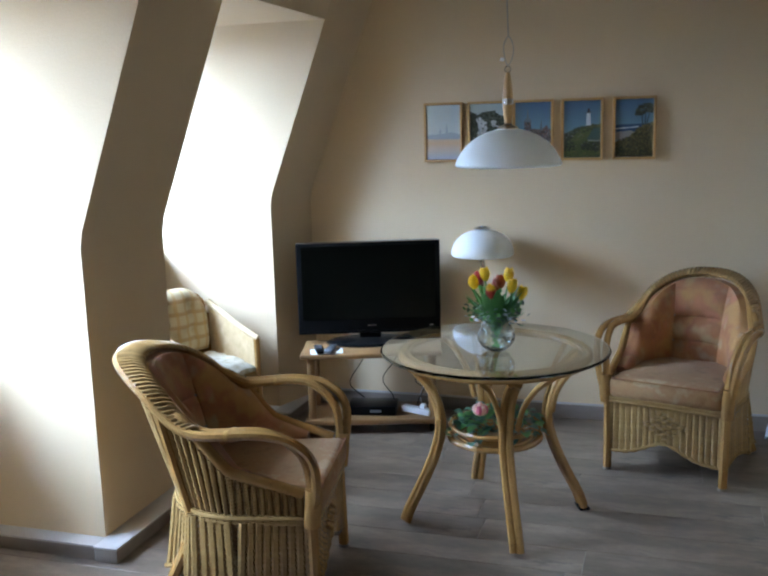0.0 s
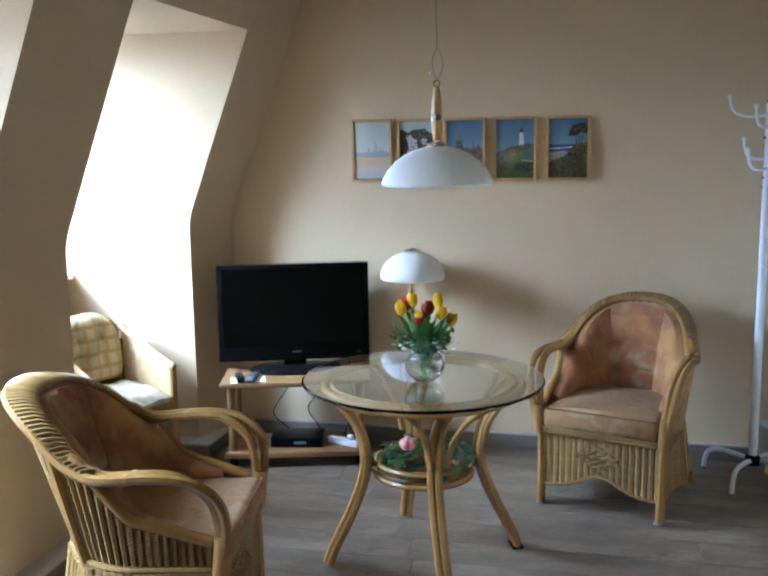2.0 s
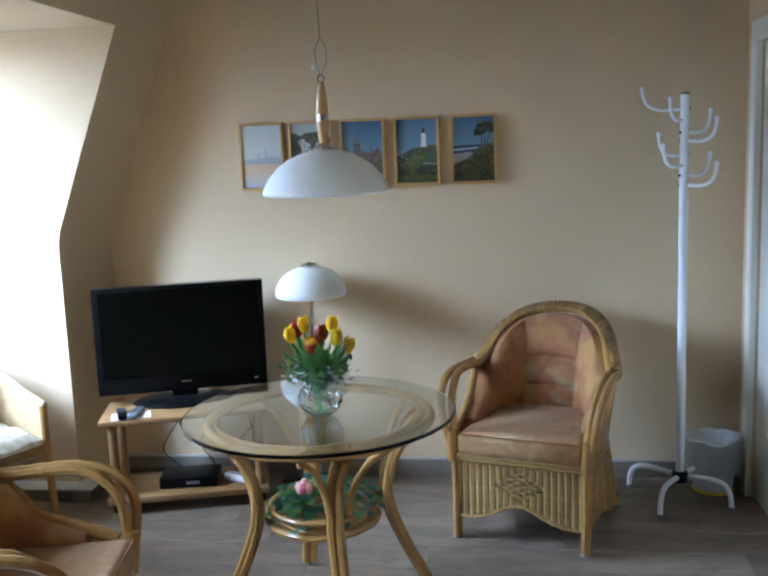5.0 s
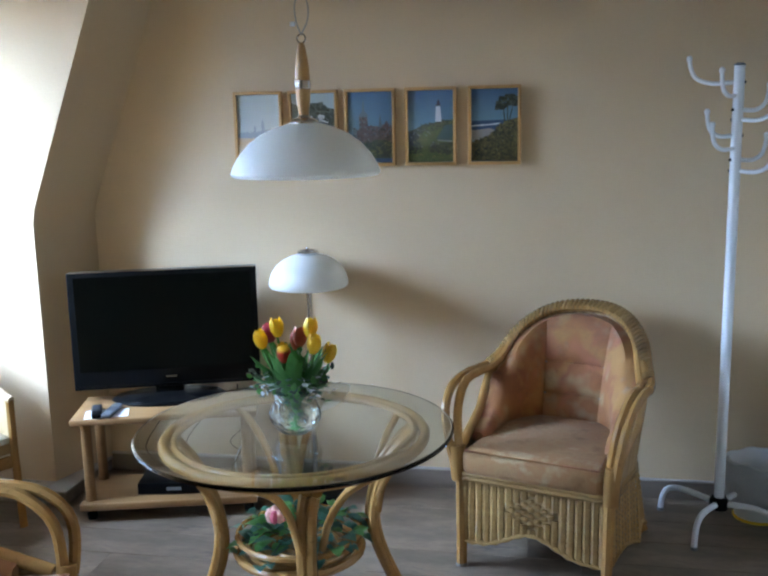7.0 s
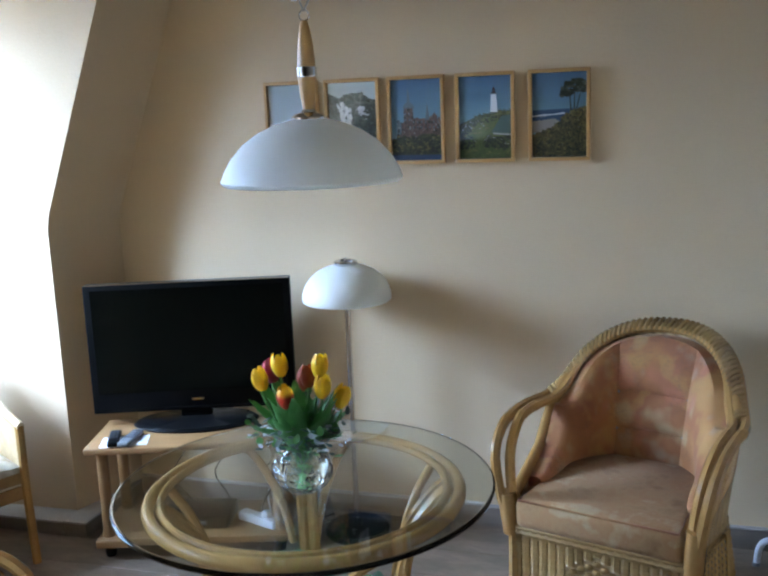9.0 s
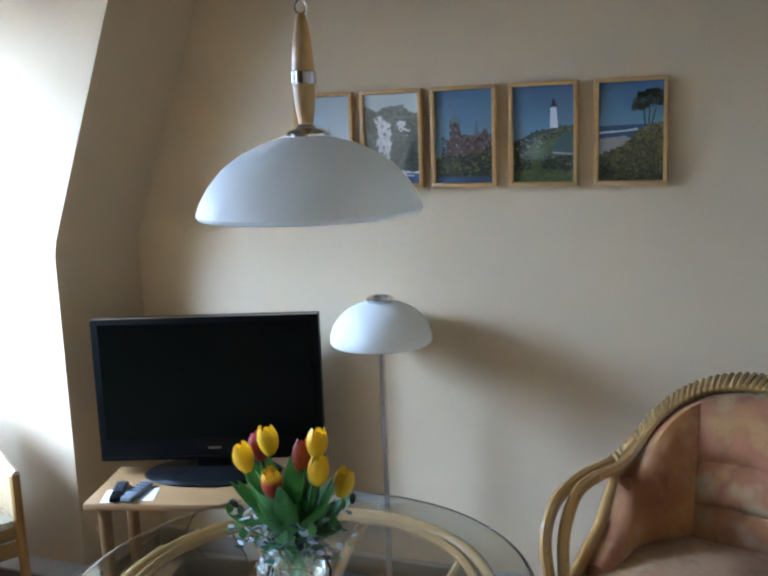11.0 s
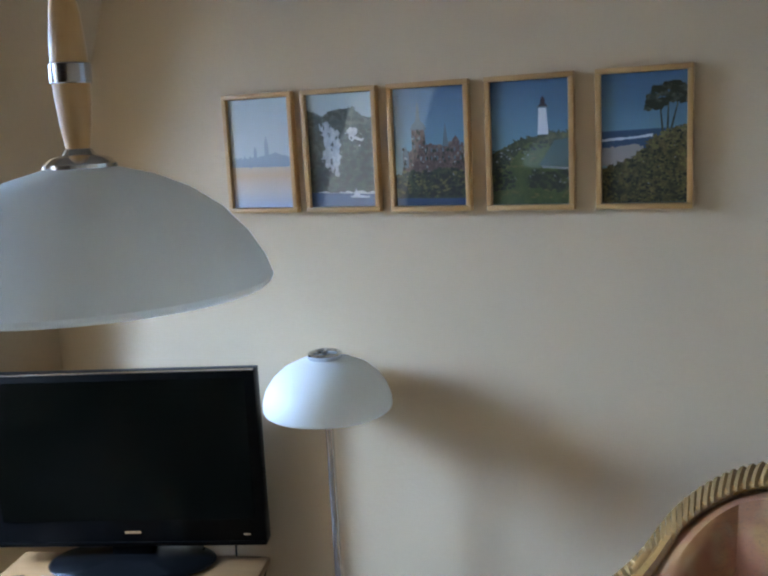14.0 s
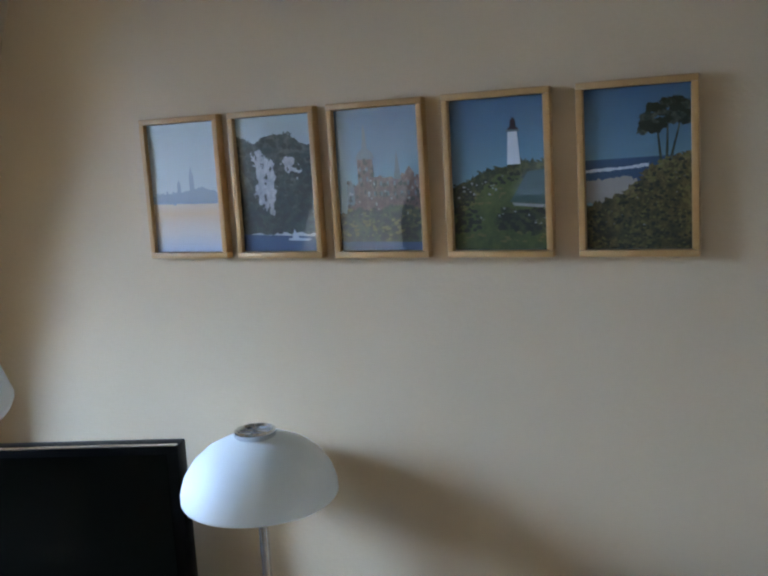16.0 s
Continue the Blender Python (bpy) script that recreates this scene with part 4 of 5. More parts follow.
part("sheet", box((0.17, 0.105, 0.0015), (0, 0, 0.0008), 0.0), PAPER, paper)
for k, (x, turn) in enumerate(((-0.275, 12), (-0.215, -8))):
    remote = thing("remote_control", "slim dark grey remote control lying on paper", "remote control", S @ pose(x, -0.088, 0.4372, 0, 0, turn), "remote controls")
    part("shell", box((0.042, 0.15, 0.018), (0, 0, 0.0092), 0.007), GREY if k else BLACK, remote)
    for i in range(12):
        part("button", box((0.007, 0.007, 0.003), (-0.011 + 0.011 * (i % 3), 0.05 - 0.022 * (i // 3), 0.019), 0.001), BLACK if k else GREY, remote)


def cable(points, r, mat, label):
    c = tagged(part("cable", tube(spline(points, 6), r, 6), mat), label, "cable")
    return c


cable([(-0.10, 4.86, 0.46), (-0.12, 4.80, 0.36), (-0.20, 4.74, 0.24), (-0.14, 4.72, 0.15), (-0.12, 4.70, 0.083)], 0.003, BLACK, "thin black cable behind the television stand")
cable([(-0.02, 4.90, 0.46), (0.0, 4.86, 0.34), (0.03, 4.80, 0.22), (0.0, 4.72, 0.12), (0.02, 4.70, 0.083)], 0.003, BLACK, "thin black cable hanging from the television")
cable([(-0.02, 4.86, 0.40), (0.03, 4.83, 0.26), (0.0, 4.78, 0.15), (0.03, 4.73, 0.083)], 0.0025, WHITE, "thin white cable behind the receiver box")
cable([(-0.30, 4.84, 0.46), (-0.33, 4.80, 0.33), (-0.40, 4.76, 0.2), (-0.32, 4.72, 0.14), (-0.22, 4.70, 0.083)], 0.003, BLACK, "thin black cable looping behind the stand")
cable([(0.06, 4.93, 0.40), (0.02, 4.92, 0.28), (-0.05, 4.86, 0.20), (0.05, 4.80, 0.16), (0.04, 4.74, 0.083)], 0.003, BLACK, "thin black power cable below the television")
cable([(0.36, 4.92, 0.003), (0.25, 4.9, 0.003), (0.15, 4.86, 0.003), (0.2, 4.95, 0.003)], 0.0035, BLACK, "black lamp cable lying on the floor")

# ---- coat stand ----
rack = thing("coat_stand", "white metal coat stand with curved hooks and four feet", "coat stand", pose(1.965, 4.70, 0))
part("pole", tube([(0, 0, 0.10), (0, 0, 1.742)], 0.0185, 14), WHITE, rack)
part("pole_cap", lathe([(0, 1.742), (0.0195, 1.742), (0.0195, 1.747), (0.012, 1.752), (0, 1.752)], 14), GREY, rack)
part("hub", lathe([(0, 0.092), (0.034, 0.096), (0.036, 0.13), (0.027, 0.142), (0, 0.142)], 20), BLACK, rack)
for ang, r in ((138, 0.26), (237, 0.20), (338, 0.215), (48, 0.215)):
    c, s = math.cos(radians(ang)), math.sin(radians(ang))
    pts = [(0.02, 0.118), (r * 0.6, 0.121), (r * 0.86, 0.104), (r * 0.97, 0.062), (r, 0.0)]
    foot = part("foot", tube(spline([(q * c, q * s, z) for q, z in pts], 5), 0.0115, 10), WHITE, rack)
    part("foot_cap", lathe([(0, 0), (0.0135, 0), (0.0135, 0.012), (0, 0.012)], 12, (r * c, r * s, 0)), GREY, foot)
for ang, z, r in ((176, 1.685, 0.165), (222, 1.640, 0.09), (20, 1.590, 0.115), (-32, 1.555, 0.13), (190, 1.500, 0.105), (226, 1.455, 0.14), (16, 1.415, 0.11), (-30, 1.375, 0.13)):
    c, s = math.cos(radians(ang)), math.sin(radians(ang))
    pts = [(0.012, 0.0), (r * 0.55, -0.002), (r * 0.86, 0.016), (r * 0.98, 0.048), (r * 1.02, 0.082)]
    hook = part("hook", tube(spline([(q * c, q * s, z + h) for q, h in pts], 5), 0.0075, 8), WHITE, rack)
    part("hook_tip", lathe([(0, -0.008), (0.0095, -0.006), (0.0105, 0.003), (0.007, 0.010), (0, 0.012)], 10, (r * 1.02 * c, r * 1.02 * s, z + 0.084)), WHITE, hook)
    part("screw", lathe([(0, -0.006), (0.006, -0.004), (0.006, 0.004), (0, 0.006)], 8, (-0.0185 * c, -0.0185 * s, z)), BLACK, hook)

# ---- waste basket ----
basket = thing("waste_basket", "white waste basket lined with a translucent bag", "waste basket", pose(2.135, 4.855, 0))
part("bucket", lathe([(0, 0.002), (0.078, 0.002), (0.082, 0.01), (0.112, 0.235), (0.116, 0.238), (0.112, 0.241), (0.108, 0.235), (0.08, 0.014), (0, 0.012)], 32), WHITE, basket)
bm = lathe([(0.104, 0.17), (0.110, 0.236), (0.113, 0.252), (0.122, 0.248), (0.121, 0.20), (0.118, 0.13), (0.114, 0.09)], 40)
for v in bm.verts:
    w = noise.noise(v.co * 22) * 0.010
    v.co += Vector((v.co.x, v.co.y, 0)).normalized() * (w + 0.004) + Vector((0, 0, noise.noise(v.co * 15) * 0.02))
bmesh.ops.solidify(bm, geom=bm.faces[:], thickness=0.001)
part("bag", bm, BAG, basket, "crumpled translucent bin liner")
part("bottom_ring", tube([(0.084 * math.cos(a), 0.084 * math.sin(a), 0.008) for a in [math.tau * k / 30 for k in range(30)]], 0.006, 6, True), YELLOW, basket)


# ---- five framed photographs ----
def photo_paint(name, *stops, axis=2, lo=-0.14, hi=0.14, wob=0.0, scale=40, spots=None):
    """Print colours that run from lo to hi along an axis, broken by noise."""
    k = Mat(name, stops[0][1], 0.5)
    sp = k.n.new("ShaderNodeSeparateXYZ")
    k.l.new(k.coords(), sp.inputs[0])
    mr = k.node("ShaderNodeMapRange", From_Min=lo, From_Max=hi)
    k.l.new(sp.outputs[axis], mr.inputs[0])
    fac = mr.outputs[0]
    if wob:
        nd = k.node("ShaderNodeMath")
        nd.operation = "MULTIPLY_ADD"
        k.l.new(k.noise(scale, 9, 0.78), nd.inputs[0])
        nd.inputs[1].default_value = wob
        ad = k.node("ShaderNodeMath")
        ad.operation = "ADD"
        nd.inputs[2].default_value = -wob / 2
        k.l.new(nd.outputs[0], ad.inputs[0])
        k.l.new(fac, ad.inputs[1])
        fac = ad.outputs[0]
    col = k.ramp(fac, *stops)
    if spots:
        level, colour, sc = spots
        col = k.mix(k.ramp(k.noise(sc, 4, 0.7), (level, (0, 0, 0, 1)), (level + 0.06, (1, 1, 1, 1))), col, colour)
    k.colour(col)
    k.b.inputs["Coat Weight"].default_value = 1.0
    k.b.inputs["Coat Roughness"].default_value = 0.02
    k.b.inputs["Coat IOR"].default_value = 1.65
    return k.m


PW, PH = 0.0925, 0.1425


def outline(points, jag, seed, steps=6):
    """A closed shape with ragged edges."""
    r, out = random.Random(seed), []
    for (x0, z0), (x1, z1) in zip(points, points[1:] + points[:1]):
        straight = abs(x0) > PW - 1e-4 and abs(x1) > PW - 1e-4 and x0 == x1 or abs(z0) > PH - 1e-4 and z0 == z1
        n = 1 if straight else steps
        for k in range(n):
            f = k / n
            j = jag if k else 0
            out.append((max(-PW, min(PW, x0 + (x1 - x0) * f + r.uniform(-j, j))), max(-PH, min(PH, z0 + (z1 - z0) * f + r.uniform(-j, j)))))
    return out


def layer(photo, name, points, mat, level, jag=0.0, seed=1, steps=14):
    bm = bmesh.new()
    bm.faces.new([bm.verts.new((x, -0.00012 * level - 0.0006, z)) for x, z in (outline(points, jag, seed, steps) if jag else points)])
    bm.normal_update()
    bmesh.ops.triangulate(bm, faces=bm.faces[:])
    bm.normal_update()
    for f in bm.faces:
        if f.normal.y > 0:
            f.normal_flip()
    me = bpy.data.meshes.new(name)
    bm.to_mesh(me)
    bm.free()
    me.materials.append(mat)
    ob = part(name, me, mat, photo)
    ob.data.polygons.foreach_set("use_smooth", [False] * len(ob.data.polygons))
    return ob


def picture(k, label):
    pic = thing("framed_picture", label, "picture", pose((0.102, 0.341, 0.582, 0.833, 1.092)[k], BACK - 0.002, 1.5515), "framed photographs on the wall")
    w, h, f = 0.2105, 0.314, 0.0125
    for name, size, at in (("frame_bar", (w, 0.024, f), (0, -0.012, h / 2 - f / 2)), ("frame_bar", (w, 0.024, f), (0, -0.012, -h / 2 + f / 2)),
                           ("frame_bar", (f, 0.024, h - 2 * f), (w / 2 - f / 2, -0.012, 0)), ("frame_bar", (f, 0.024, h - 2 * f), (-w / 2 + f / 2, -0.012, 0))):
        part(name, box(size, at, 0.002), FRAMEWOOD, pic)
    part("backing", box((w - 2 * f, 0.004, h - 2 * f), (0, -0.004, 0)), BLACK, pic)
    return pic


def photo_base(pic, mat):
    return part("photograph", box((2 * PW + 0.001, 0.001, 2 * PH + 0.001), (0, 0, 0)), mat, pic, m=Matrix.Translation((0, -0.012, 0)))


BLUE = photo_paint("print_blue_sky", (0.0, (0.38, 0.48, 0.48, 1)), (0.45, (0.17, 0.295, 0.35, 1)), (1.0, (0.07, 0.138, 0.225, 1)), wob=0.05)
PALE = photo_paint("print_pale_sky", (0.0, (0.54, 0.55, 0.51, 1)), (0.6, (0.45, 0.49, 0.47, 1)), (1.0, (0.38, 0.44, 0.43, 1)), wob=0.06)
HAZE = photo_paint("print_haze_town", (0.0, (0.24, 0.29, 0.32, 1)), (1.0, (0.34, 0.37, 0.39, 1)), lo=-0.06, hi=0.05, wob=0.5, scale=90)
SAND = photo_paint("print_beach", (0.0, (0.36, 0.40, 0.50, 1)), (0.35, (0.50, 0.43, 0.36, 1)), (0.75, (0.56, 0.37, 0.21, 1)), (1.0, (0.52, 0.40, 0.28, 1)), lo=-0.14, hi=-0.03, wob=0.12)
WOOD = photo_paint("print_dark_trees", (0.0, (0.010, 0.014, 0.009, 1)), (0.5, (0.035, 0.045, 0.025, 1)), (1.0, (0.14, 0.15, 0.10, 1)), lo=-0.3, hi=0.3, wob=3.0, scale=38)
CHALK = photo_paint("print_chalk_cliff", (0.0, (0.22, 0.22, 0.22, 1)), (0.5, (0.46, 0.45, 0.43, 1)), (1.0, (0.74, 0.73, 0.69, 1)), lo=-0.2, hi=0.2, wob=2.6, scale=40)
SEA = photo_paint("print_sea", (0.0, (0.022, 0.05, 0.11, 1)), (1.0, (0.05, 0.10, 0.17, 1)), wob=0.4, scale=60)
BRICK = photo_paint("print_red_brick", (0.0, (0.06, 0.03, 0.025, 1)), (0.5, (0.115, 0.07, 0.052, 1)), (1.0, (0.25, 0.18, 0.135, 1)), lo=-0.3, hi=0.3, wob=3.0, scale=60)
ROOF = photo_paint("print_slate", (0.0, (0.07, 0.09, 0.10, 1)), (1.0, (0.17, 0.21, 0.22, 1)), wob=1.0, scale=150)
BUSH = photo_paint("print_bushes", (0.0, (0.012, 0.016, 0.005, 1)), (0.5, (0.050, 0.055, 0.016, 1)), (1.0, (0.17, 0.165, 0.055, 1)), lo=-0.3, hi=0.3, wob=3.2, scale=40)
GRASS = photo_paint("print_grass", (0.0, (0.040, 0.055, 0.010, 1)), (0.5, (0.085, 0.105, 0.022, 1)), (1.0, (0.14, 0.155, 0.04, 1)), lo=-0.2, hi=0.2, wob=2.0, scale=30)
BROWNBUSH = photo_paint("print_brush", (0.0, (0.020, 0.018, 0.005, 1)), (0.5, (0.090, 0.072, 0.020, 1)), (1.0, (0.24, 0.185, 0.07, 1)), lo=-0.3, hi=0.3, wob=3.2, scale=40)
TOWER = photo_paint("print_white_tower", (0.0, (0.42, 0.45, 0.50, 1)), (0.6, (0.80, 0.80, 0.78, 1)), (1.0, (0.72, 0.72, 0.72, 1)), axis=0, lo=-0.02, hi=0.03)
LANTERN = photo_paint("print_lantern", (0.0, (0.010, 0.008, 0.010, 1)), (1.0, (0.045, 0.014, 0.014, 1)), wob=1.5, scale=120)
TEAL = photo_paint("print_green_roof", (0.0, (0.04, 0.075, 0.062, 1)), (1.0, (0.07, 0.115, 0.09, 1)), wob=0.3)
SURF = photo_paint("print_surf", (0.0, (0.45, 0.48, 0.52, 1)), (1.0, (0.75, 0.77, 0.80, 1)), wob=1.0, scale=70)

DARKDAB = photo_paint("print_shaded_foliage", (0.0, (0.012, 0.013, 0.005, 1)), (1.0, (0.036, 0.036, 0.012, 1)), wob=1.0)
LITDAB = photo_paint("print_sunlit_foliage", (0.0, (0.11, 0.10, 0.026, 1)), (1.0, (0.19, 0.165, 0.05, 1)), wob=1.0)
GREYDAB = photo_paint("print_pale_stone", (0.0, (0.22, 0.22, 0.21, 1)), (1.0, (0.40, 0.40, 0.38, 1)), wob=1.5)


def dabs(photo, name, mat, level, seed, count, inside, lo, hi, tall=0.7):
    """Many small ragged flecks of one tone within a region of the print."""
    r, bm, done = random.Random(seed), bmesh.new(), 0
    for _ in range(count * 12):
        x, z = r.uniform(-PW, PW), r.uniform(-PH, PH)
        if not inside(x, z):
            continue
        size, y = r.uniform(lo, hi), -0.0006 - 0.00012 * level - 0.000002 * done
        ring = [(size * r.uniform(0.5, 1.2) * math.cos(t), size * tall * r.uniform(0.5, 1.2) * math.sin(t)) for t in [math.tau * k / 7 for k in range(7)]]
        bm.faces.new([bm.verts.new((max(-PW, min(PW, x + dx)), y, max(-PH, min(PH, z + dz)))) for dx, dz in ring])
        done += 1
        if done == count:
            break
    ob = part(name, bm, mat, photo)
    ob.data.polygons.foreach_set("use_smooth", [False] * len(ob.data.polygons))
    return tagged(ob, kind="stuff")


p = picture(0, "beech framed photograph of a hazy seaside town skyline")
b = photo_base(p, PALE)
layer(b, "skyline", [(-PW, -0.035), (PW, -0.035), (PW, -0.012), (0.07, -0.006), (0.045, 0.002), (0.02, -0.004), (-0.03, -0.010), (-0.06, -0.012), (-PW, -0.016)], HAZE, 2, 0.0014, 3, 8)
layer(b, "church_tower", [(0.012, -0.01), (0.012, 0.026), (0.018, 0.048), (0.024, 0.026), (0.026, -0.01)], HAZE, 3)
layer(b, "church_tower", [(-0.022, -0.01), (-0.022, 0.008), (-0.017, 0.02), (-0.012, 0.008), (-0.012, -0.01)], HAZE, 4)
layer(b, "beach", [(-PW, -PH), (PW, -PH), (PW, -0.036), (-PW, -0.034)], SAND, 5)
dabs(b, "far_roofs", HAZE, 6, 60, 40, lambda x, z: -0.034 < z < -0.008, 0.003, 0.008)
p = picture(1, "beech framed photograph of white chalk cliffs and woods")
b = photo_base(p, PALE)
layer(b, "forest", [(-PW, -0.105), (PW, -0.105), (PW, 0.075), (0.06, 0.088), (0.035, 0.108), (0.0, 0.106), (-0.03, 0.098), (-0.05, 0.085), (-0.07, 0.098), (-PW, 0.106)], WOOD, 2, 0.004, 4)
layer(b, "cliff", [(-0.064, 0.075), (-0.045, 0.062), (-0.036, 0.075), (-0.026, 0.055), (-0.006, 0.05), (0.004, 0.012), (-0.005, -0.03), (-0.018, -0.062), (-0.034, -0.05), (-0.056, -0.028), (-0.048, 0.02)], CHALK, 3, 0.004, 7)
layer(b, "cliff", [(0.012, 0.042), (0.030, 0.058), (0.048, 0.052), (0.066, 0.028), (0.05, 0.010), (0.032, 0.022)], CHALK, 4, 0.003, 8)
layer(b, "sea", [(-PW, -PH), (PW, -PH), (PW, -0.112), (-PW, -0.106)], SEA, 5)
layer(b, "boat", [(0.022, -0.120), (0.070, -0.121), (0.078, -0.117), (0.048, -0.115), (0.036, -0.096), (0.030, -0.115), (0.020, -0.116)], SURF, 6)
dabs(b, "tree_shade", DARKDAB, 3, 61, 150, lambda x, z: -0.10 < z < 0.095 - 1.2 * max(0, x - 0.05) and not (-0.05 < x < 0.0 and -0.05 < z < 0.06), 0.004, 0.011)
dabs(b, "rock_ledge", WOOD, 7, 62, 34, lambda x, z: -0.055 < x < 0.06 and -0.06 < z < 0.065, 0.002, 0.006, 1.8)
dabs(b, "chalk_scree", CHALK, 8, 63, 26, lambda x, z: -0.05 + 0.25 * (0.05 - z) < x < -0.005 and -0.06 < z < 0.06, 0.002, 0.005, 1.9)
p = picture(2, "beech framed photograph of a red brick castle with spires")
b = photo_base(p, BLUE)
layer(b, "castle", [(-0.075, -0.07), (PW, -0.07), (PW, -0.005), (0.085, 0.008), (0.07, -0.002), (0.055, 0.012), (0.04, 0.002), (0.0, 0.008), (-0.02, 0.002), (-0.05, -0.008), (-0.07, -0.022)], BRICK, 2, 0.002, 5, 8)
layer(b, "castle_tower", [(-0.046, -0.02), (-0.046, 0.042), (-0.012, 0.042), (-0.008, -0.02)], BRICK, 3)
layer(b, "tower_roof", [(-0.050, 0.042), (-0.044, 0.056), (-0.034, 0.064), (-0.031, 0.098), (-0.028, 0.112), (-0.025, 0.098), (-0.022, 0.064), (-0.012, 0.056), (-0.006, 0.042)], ROOF, 4)
layer(b, "castle_wing", [(-0.072, -0.05), (-0.072, -0.012), (-0.064, 0.004), (-0.056, -0.012), (-0.056, -0.05)], ROOF, 3)
layer(b, "castle_wing", [(0.058, -0.04), (0.058, 0.012), (0.068, 0.026), (0.078, 0.012), (0.078, -0.04)], BRICK, 3)
for i in range(9):
    for j in range(2):
        x, z = -0.042 + 0.015 * i, -0.012 - 0.02 * j + (0.03 if i < 2 else 0)
        layer(b, "castle_window", [(x, z), (x + 0.004, z), (x + 0.004, z + 0.009), (x, z + 0.009)], ROOF, 5)
layer(b, "spire", [(0.034, 0.0), (0.038, 0.03), (0.042, 0.058), (0.046, 0.03), (0.050, 0.0)], ROOF, 5)
layer(b, "bushes", [(-PW, -PH), (PW, -PH), (PW, -0.065), (0.06, -0.05), (0.02, -0.052), (-0.01, -0.066), (-0.05, -0.055), (-PW, -0.068)], BUSH, 6, 0.003, 26)
layer(b, "water", [(-PW, -PH), (PW, -PH), (PW, -0.126), (-PW, -0.124)], SEA, 7)
dabs(b, "castle_shade", DARKDAB, 8, 64, 70, lambda x, z: -0.07 < z < 0.0 + (0.04 if -0.045 < x < -0.012 else 0) and x > -0.07, 0.0016, 0.0042, 1.5)
dabs(b, "castle_stone", GREYDAB, 9, 65, 24, lambda x, z: -0.07 < z < -0.004 + (0.04 if -0.045 < x < -0.012 else 0) and x > -0.07, 0.0012, 0.0034, 1.3)
dabs(b, "shrub_shade", DARKDAB, 10, 66, 90, lambda x, z: -0.122 < z < -0.062, 0.004, 0.010)
dabs(b, "shrub_light", LITDAB, 11, 67, 60, lambda x, z: -0.115 < z < -0.056, 0.002, 0.007)
p = picture(3, "beech framed photograph of a white lighthouse on green hills")
b = photo_base(p, BLUE)
layer(b, "far_hill", [(-PW, -0.06), (PW, -0.06), (PW, 0.024), (0.05, 0.026), (0.02, 0.018), (-0.03, 0.008), (-0.07, -0.012), (-PW, -0.022)], BUSH, 2, 0.005, 9)
layer(b, "meadow", [(-PW, -PH), (PW, -PH), (PW, -0.03), (0.04, 0.0), (0.0, 0.002), (-0.05, -0.045), (-PW, -0.06)], GRASS, 3, 0.004, 10)
layer(b, "lighthouse", [(0.019, 0.018), (0.022, 0.080), (0.040, 0.080), (0.045, 0.018)], TOWER, 4)
layer(b, "lantern_room", [(0.020, 0.080), (0.022, 0.085), (0.0265, 0.088), (0.027, 0.099), (0.032, 0.106), (0.037, 0.099), (0.0375, 0.088), (0.042, 0.085), (0.043, 0.080)], LANTERN, 5)
layer(b, "gallery", [(0.018, 0.079), (0.045, 0.079), (0.045, 0.083), (0.018, 0.083)], ROOF, 6)
layer(b, "cottage_roof", [(0.022, -0.052), (0.058, 0.004), (PW, 0.008), (PW, -0.058)], TEAL, 6)
layer(b, "cottage_wall", [(0.026, -0.053), (PW, -0.059), (PW, -0.065), (0.030, -0.059)], GREYDAB, 7)
layer(b, "hedge", [(0.0, -0.105), (PW, -0.112), (PW, -0.066), (0.05, -0.068), (0.01, -0.066), (-0.01, -0.085)], BUSH, 8, 0.007, 11)
hill = lambda x: 0.022 * (x + PW) / PW - 0.024
dabs(b, "hill_shade", DARKDAB, 5, 68, 90, lambda x, z: hill(x) - 0.035 - 0.02 * (x < 0) < z < hill(x) - 0.002 and x < 0.06 and z > hill(x) - 0.018 - 0.03 * (x < -0.05), 0.002, 0.006)
dabs(b, "hill_rock", GREYDAB, 6, 69, 26, lambda x, z: hill(x) - 0.03 < z < hill(x) and x < 0.015, 0.0015, 0.004)
dabs(b, "hedge_shade", DARKDAB, 9, 70, 70, lambda x, z: (-0.105 < z < -0.068 and x > 0.0) or (x < -0.04 and -0.11 < z < -0.055), 0.004, 0.009)
dabs(b, "garden_stone", GREYDAB, 10, 71, 24, lambda x, z: abs(z + 0.078 - 0.012 * math.sin(x * 60)) < 0.008, 0.0015, 0.004, 0.5)
dabs(b, "meadow_light", LITDAB, 4, 72, 50, lambda x, z: (-0.13 < z < -0.11) or (x < 0.02 and abs(z + 0.03 - 0.5 * x) < 0.018), 0.003, 0.009, 0.4)
p = picture(4, "beech framed photograph of a pine above a sandy coast")
b = photo_base(p, BLUE)
layer(b, "sea", [(-PW, -0.03), (PW, -0.03), (PW, 0.022), (-PW, 0.018)], SEA, 2)
layer(b, "surf", [(-PW, 0.001), (-0.02, 0.005), (0.02, 0.010), (0.02, 0.004), (-0.03, -0.001), (-PW, -0.005)], SURF, 3, 0.0012, 12)
layer(b, "sand", [(-PW, -0.06), (-0.01, -0.05), (0.0, -0.02), (-0.02, -0.012), (-PW, -0.02)], photo_paint("print_sand", (0.0, (0.27, 0.235, 0.21, 1)), (1.0, (0.37, 0.33, 0.29, 1)), wob=0.6), 4, 0.003, 13)
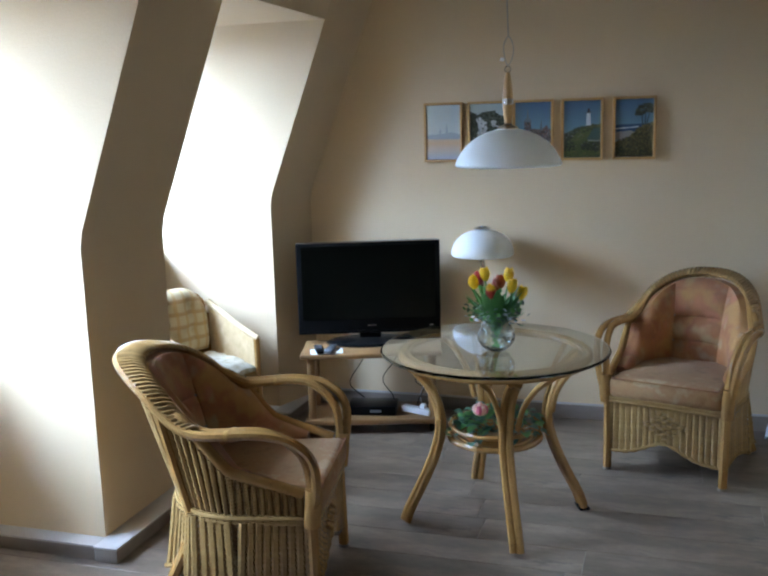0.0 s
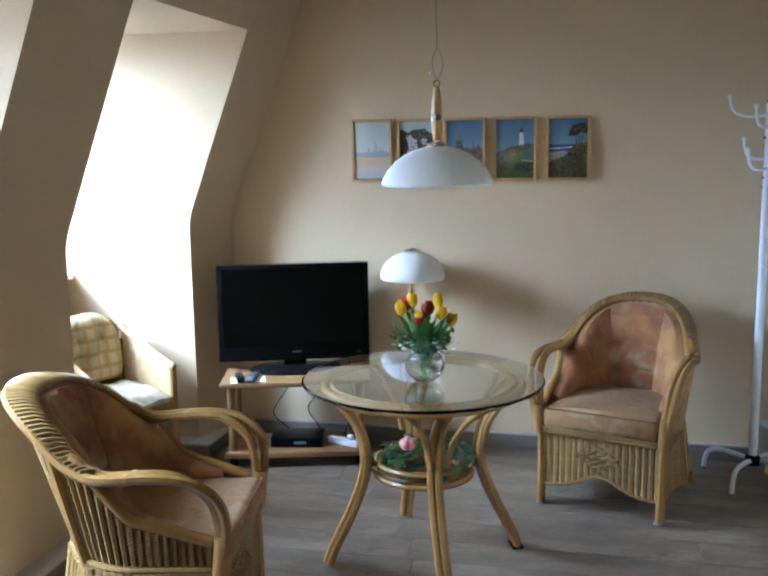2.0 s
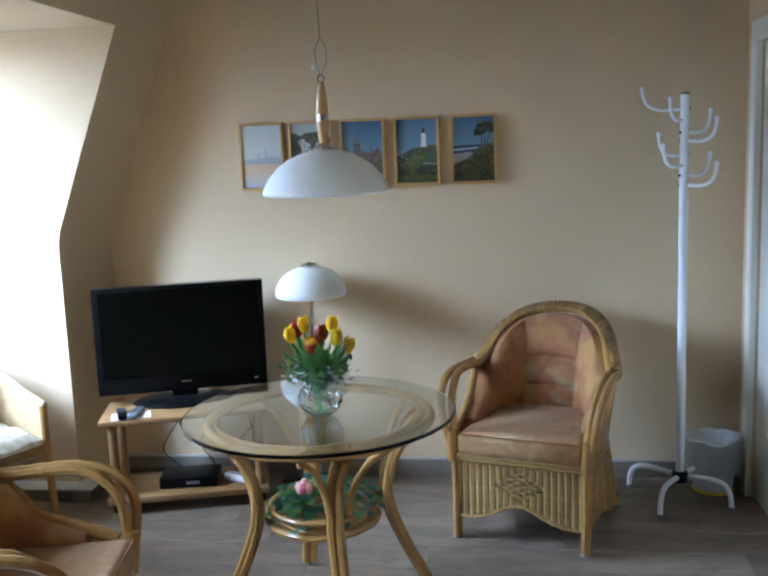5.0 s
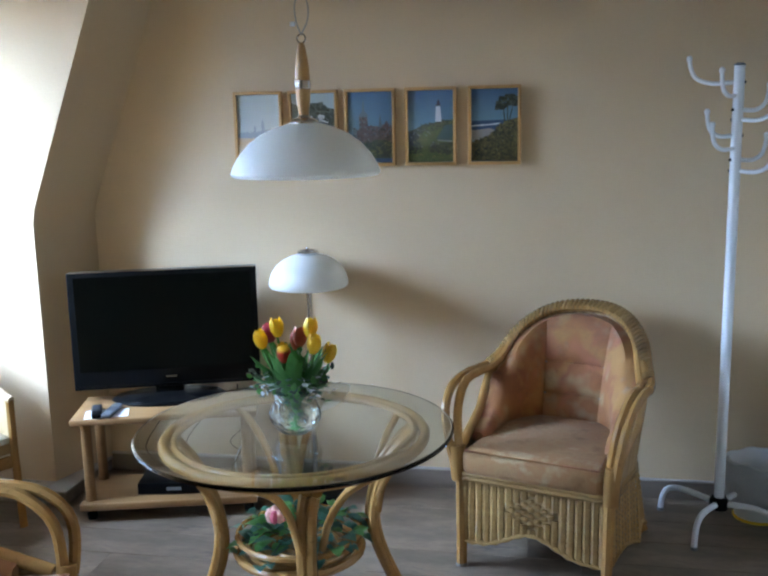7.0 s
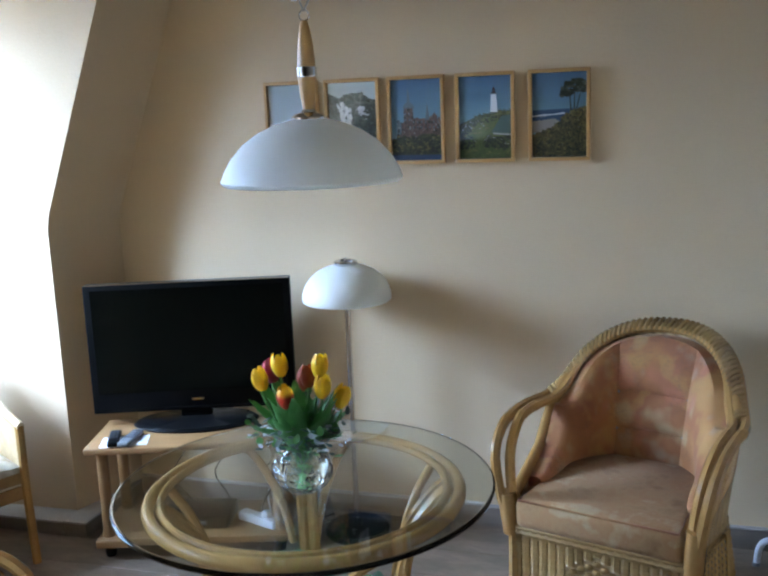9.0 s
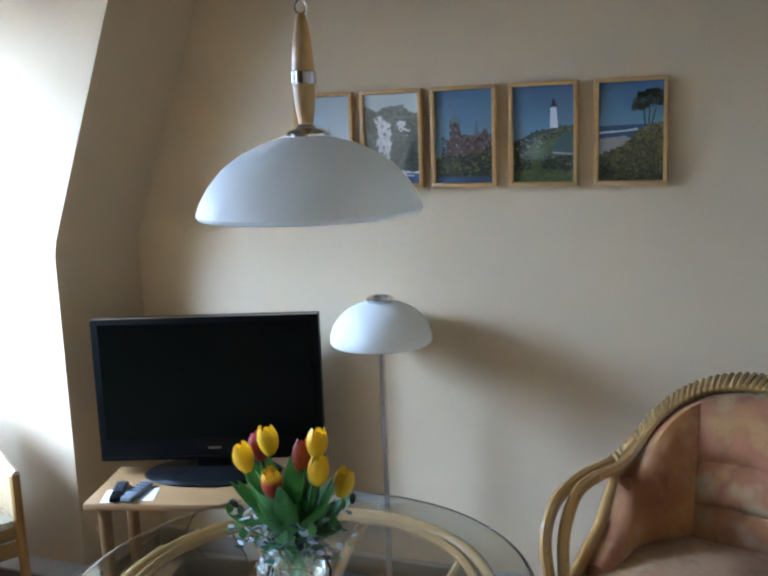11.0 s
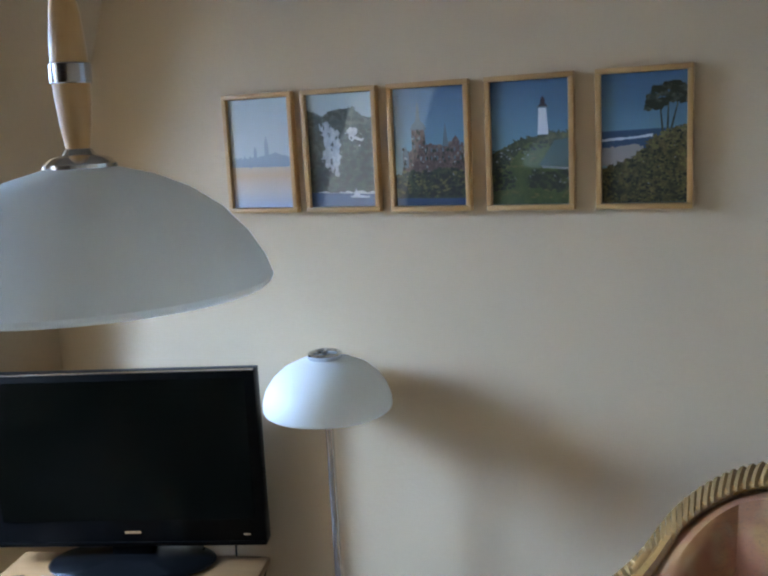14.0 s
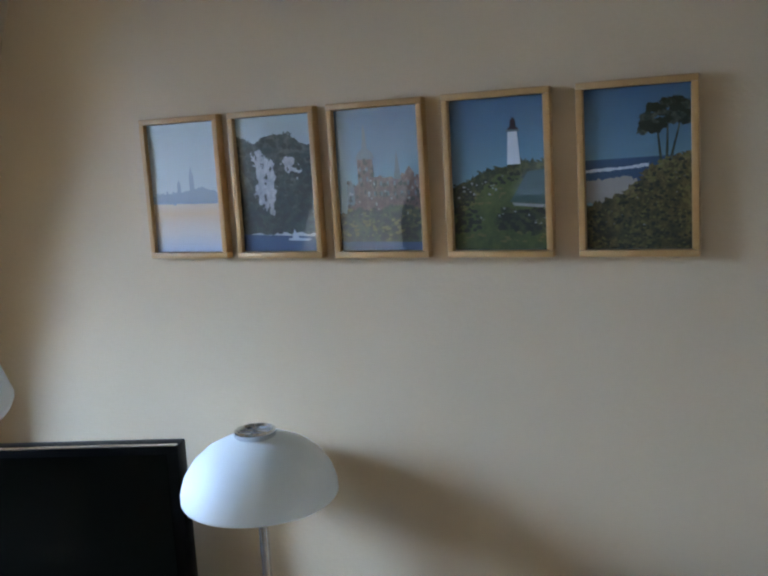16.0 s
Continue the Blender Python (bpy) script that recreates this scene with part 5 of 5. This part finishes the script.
layer(b, "brush", [(-PW, -PH), (PW, -PH), (PW, 0.026), (0.06, 0.020), (0.02, 0.006), (-0.01, -0.03), (-0.05, -0.052), (-PW, -0.062)], BROWNBUSH, 5, 0.006, 14)
for x0, x1 in ((0.040, 0.034), (0.050, 0.052), (0.056, 0.072)):
    layer(b, "pine_trunk", [(x0 - 0.002, 0.012), (x0 + 0.003, 0.012), (x1 + 0.002, 0.075), (x1 - 0.001, 0.075)], WOOD, 6)
brush = lambda x: -0.06 + 0.086 * max(0.0, min(1.0, (x + 0.06) / 0.11))
dabs(b, "brush_shade", DARKDAB, 6, 73, 260, lambda x, z: z < brush(x) - 0.012, 0.0018, 0.0055)
dabs(b, "brush_light", LITDAB, 7, 74, 200, lambda x, z: z < brush(x) - 0.006, 0.0015, 0.005)
dabs(b, "brush_stone", GREYDAB, 8, 75, 12, lambda x, z: -0.10 < z < brush(x) - 0.02, 0.001, 0.0025)
crown = random.Random(41)
for i in range(34):
    f = i / 33
    x = 0.012 + 0.078 * f + crown.uniform(-0.008, 0.004)
    z = 0.078 + 0.024 * math.sin(f * 2.2) + crown.uniform(-0.022, 0.016)
    r = crown.uniform(0.007, 0.013)
    blob = [(min(PW, x + r * 1.3 * math.cos(t)), z + r * 0.75 * math.sin(t)) for t in [math.tau * k / 7 for k in range(7)]]
    layer(b, "pine_crown", blob, WOOD if i % 3 == 0 else DARKDAB, 7 + i % 4, 0.0035, 50 + i, 3)

# ---- floor planks, laid along the back wall ----
plank_mesh = {}
row, y, rnd = 0, FRONT, random.Random(3)
while y < BACK - 0.001:
    wide = min(0.19, BACK - y)
    x = OUT - rnd.uniform(0.1, 1.1)
    while x < RIGHT:
        a, c = max(x, OUT), min(x + 1.2, RIGHT)
        if c - a > 0.02:
            key = (round(c - a, 3), round(wide, 3))
            if key not in plank_mesh:
                plank_mesh[key] = mesh_of(box((c - a - 0.0016, wide - 0.0016, 0.006), (0, 0, -0.003), 0.0008, seg=1), "plank", PLANK, False)
            ob = part("plank", plank_mesh[key], PLANK, bpy.data.objects["floor_base"])
            ob.location = ((a + c) / 2, y + wide / 2, 0)
        x += 1.2
    y += 0.19
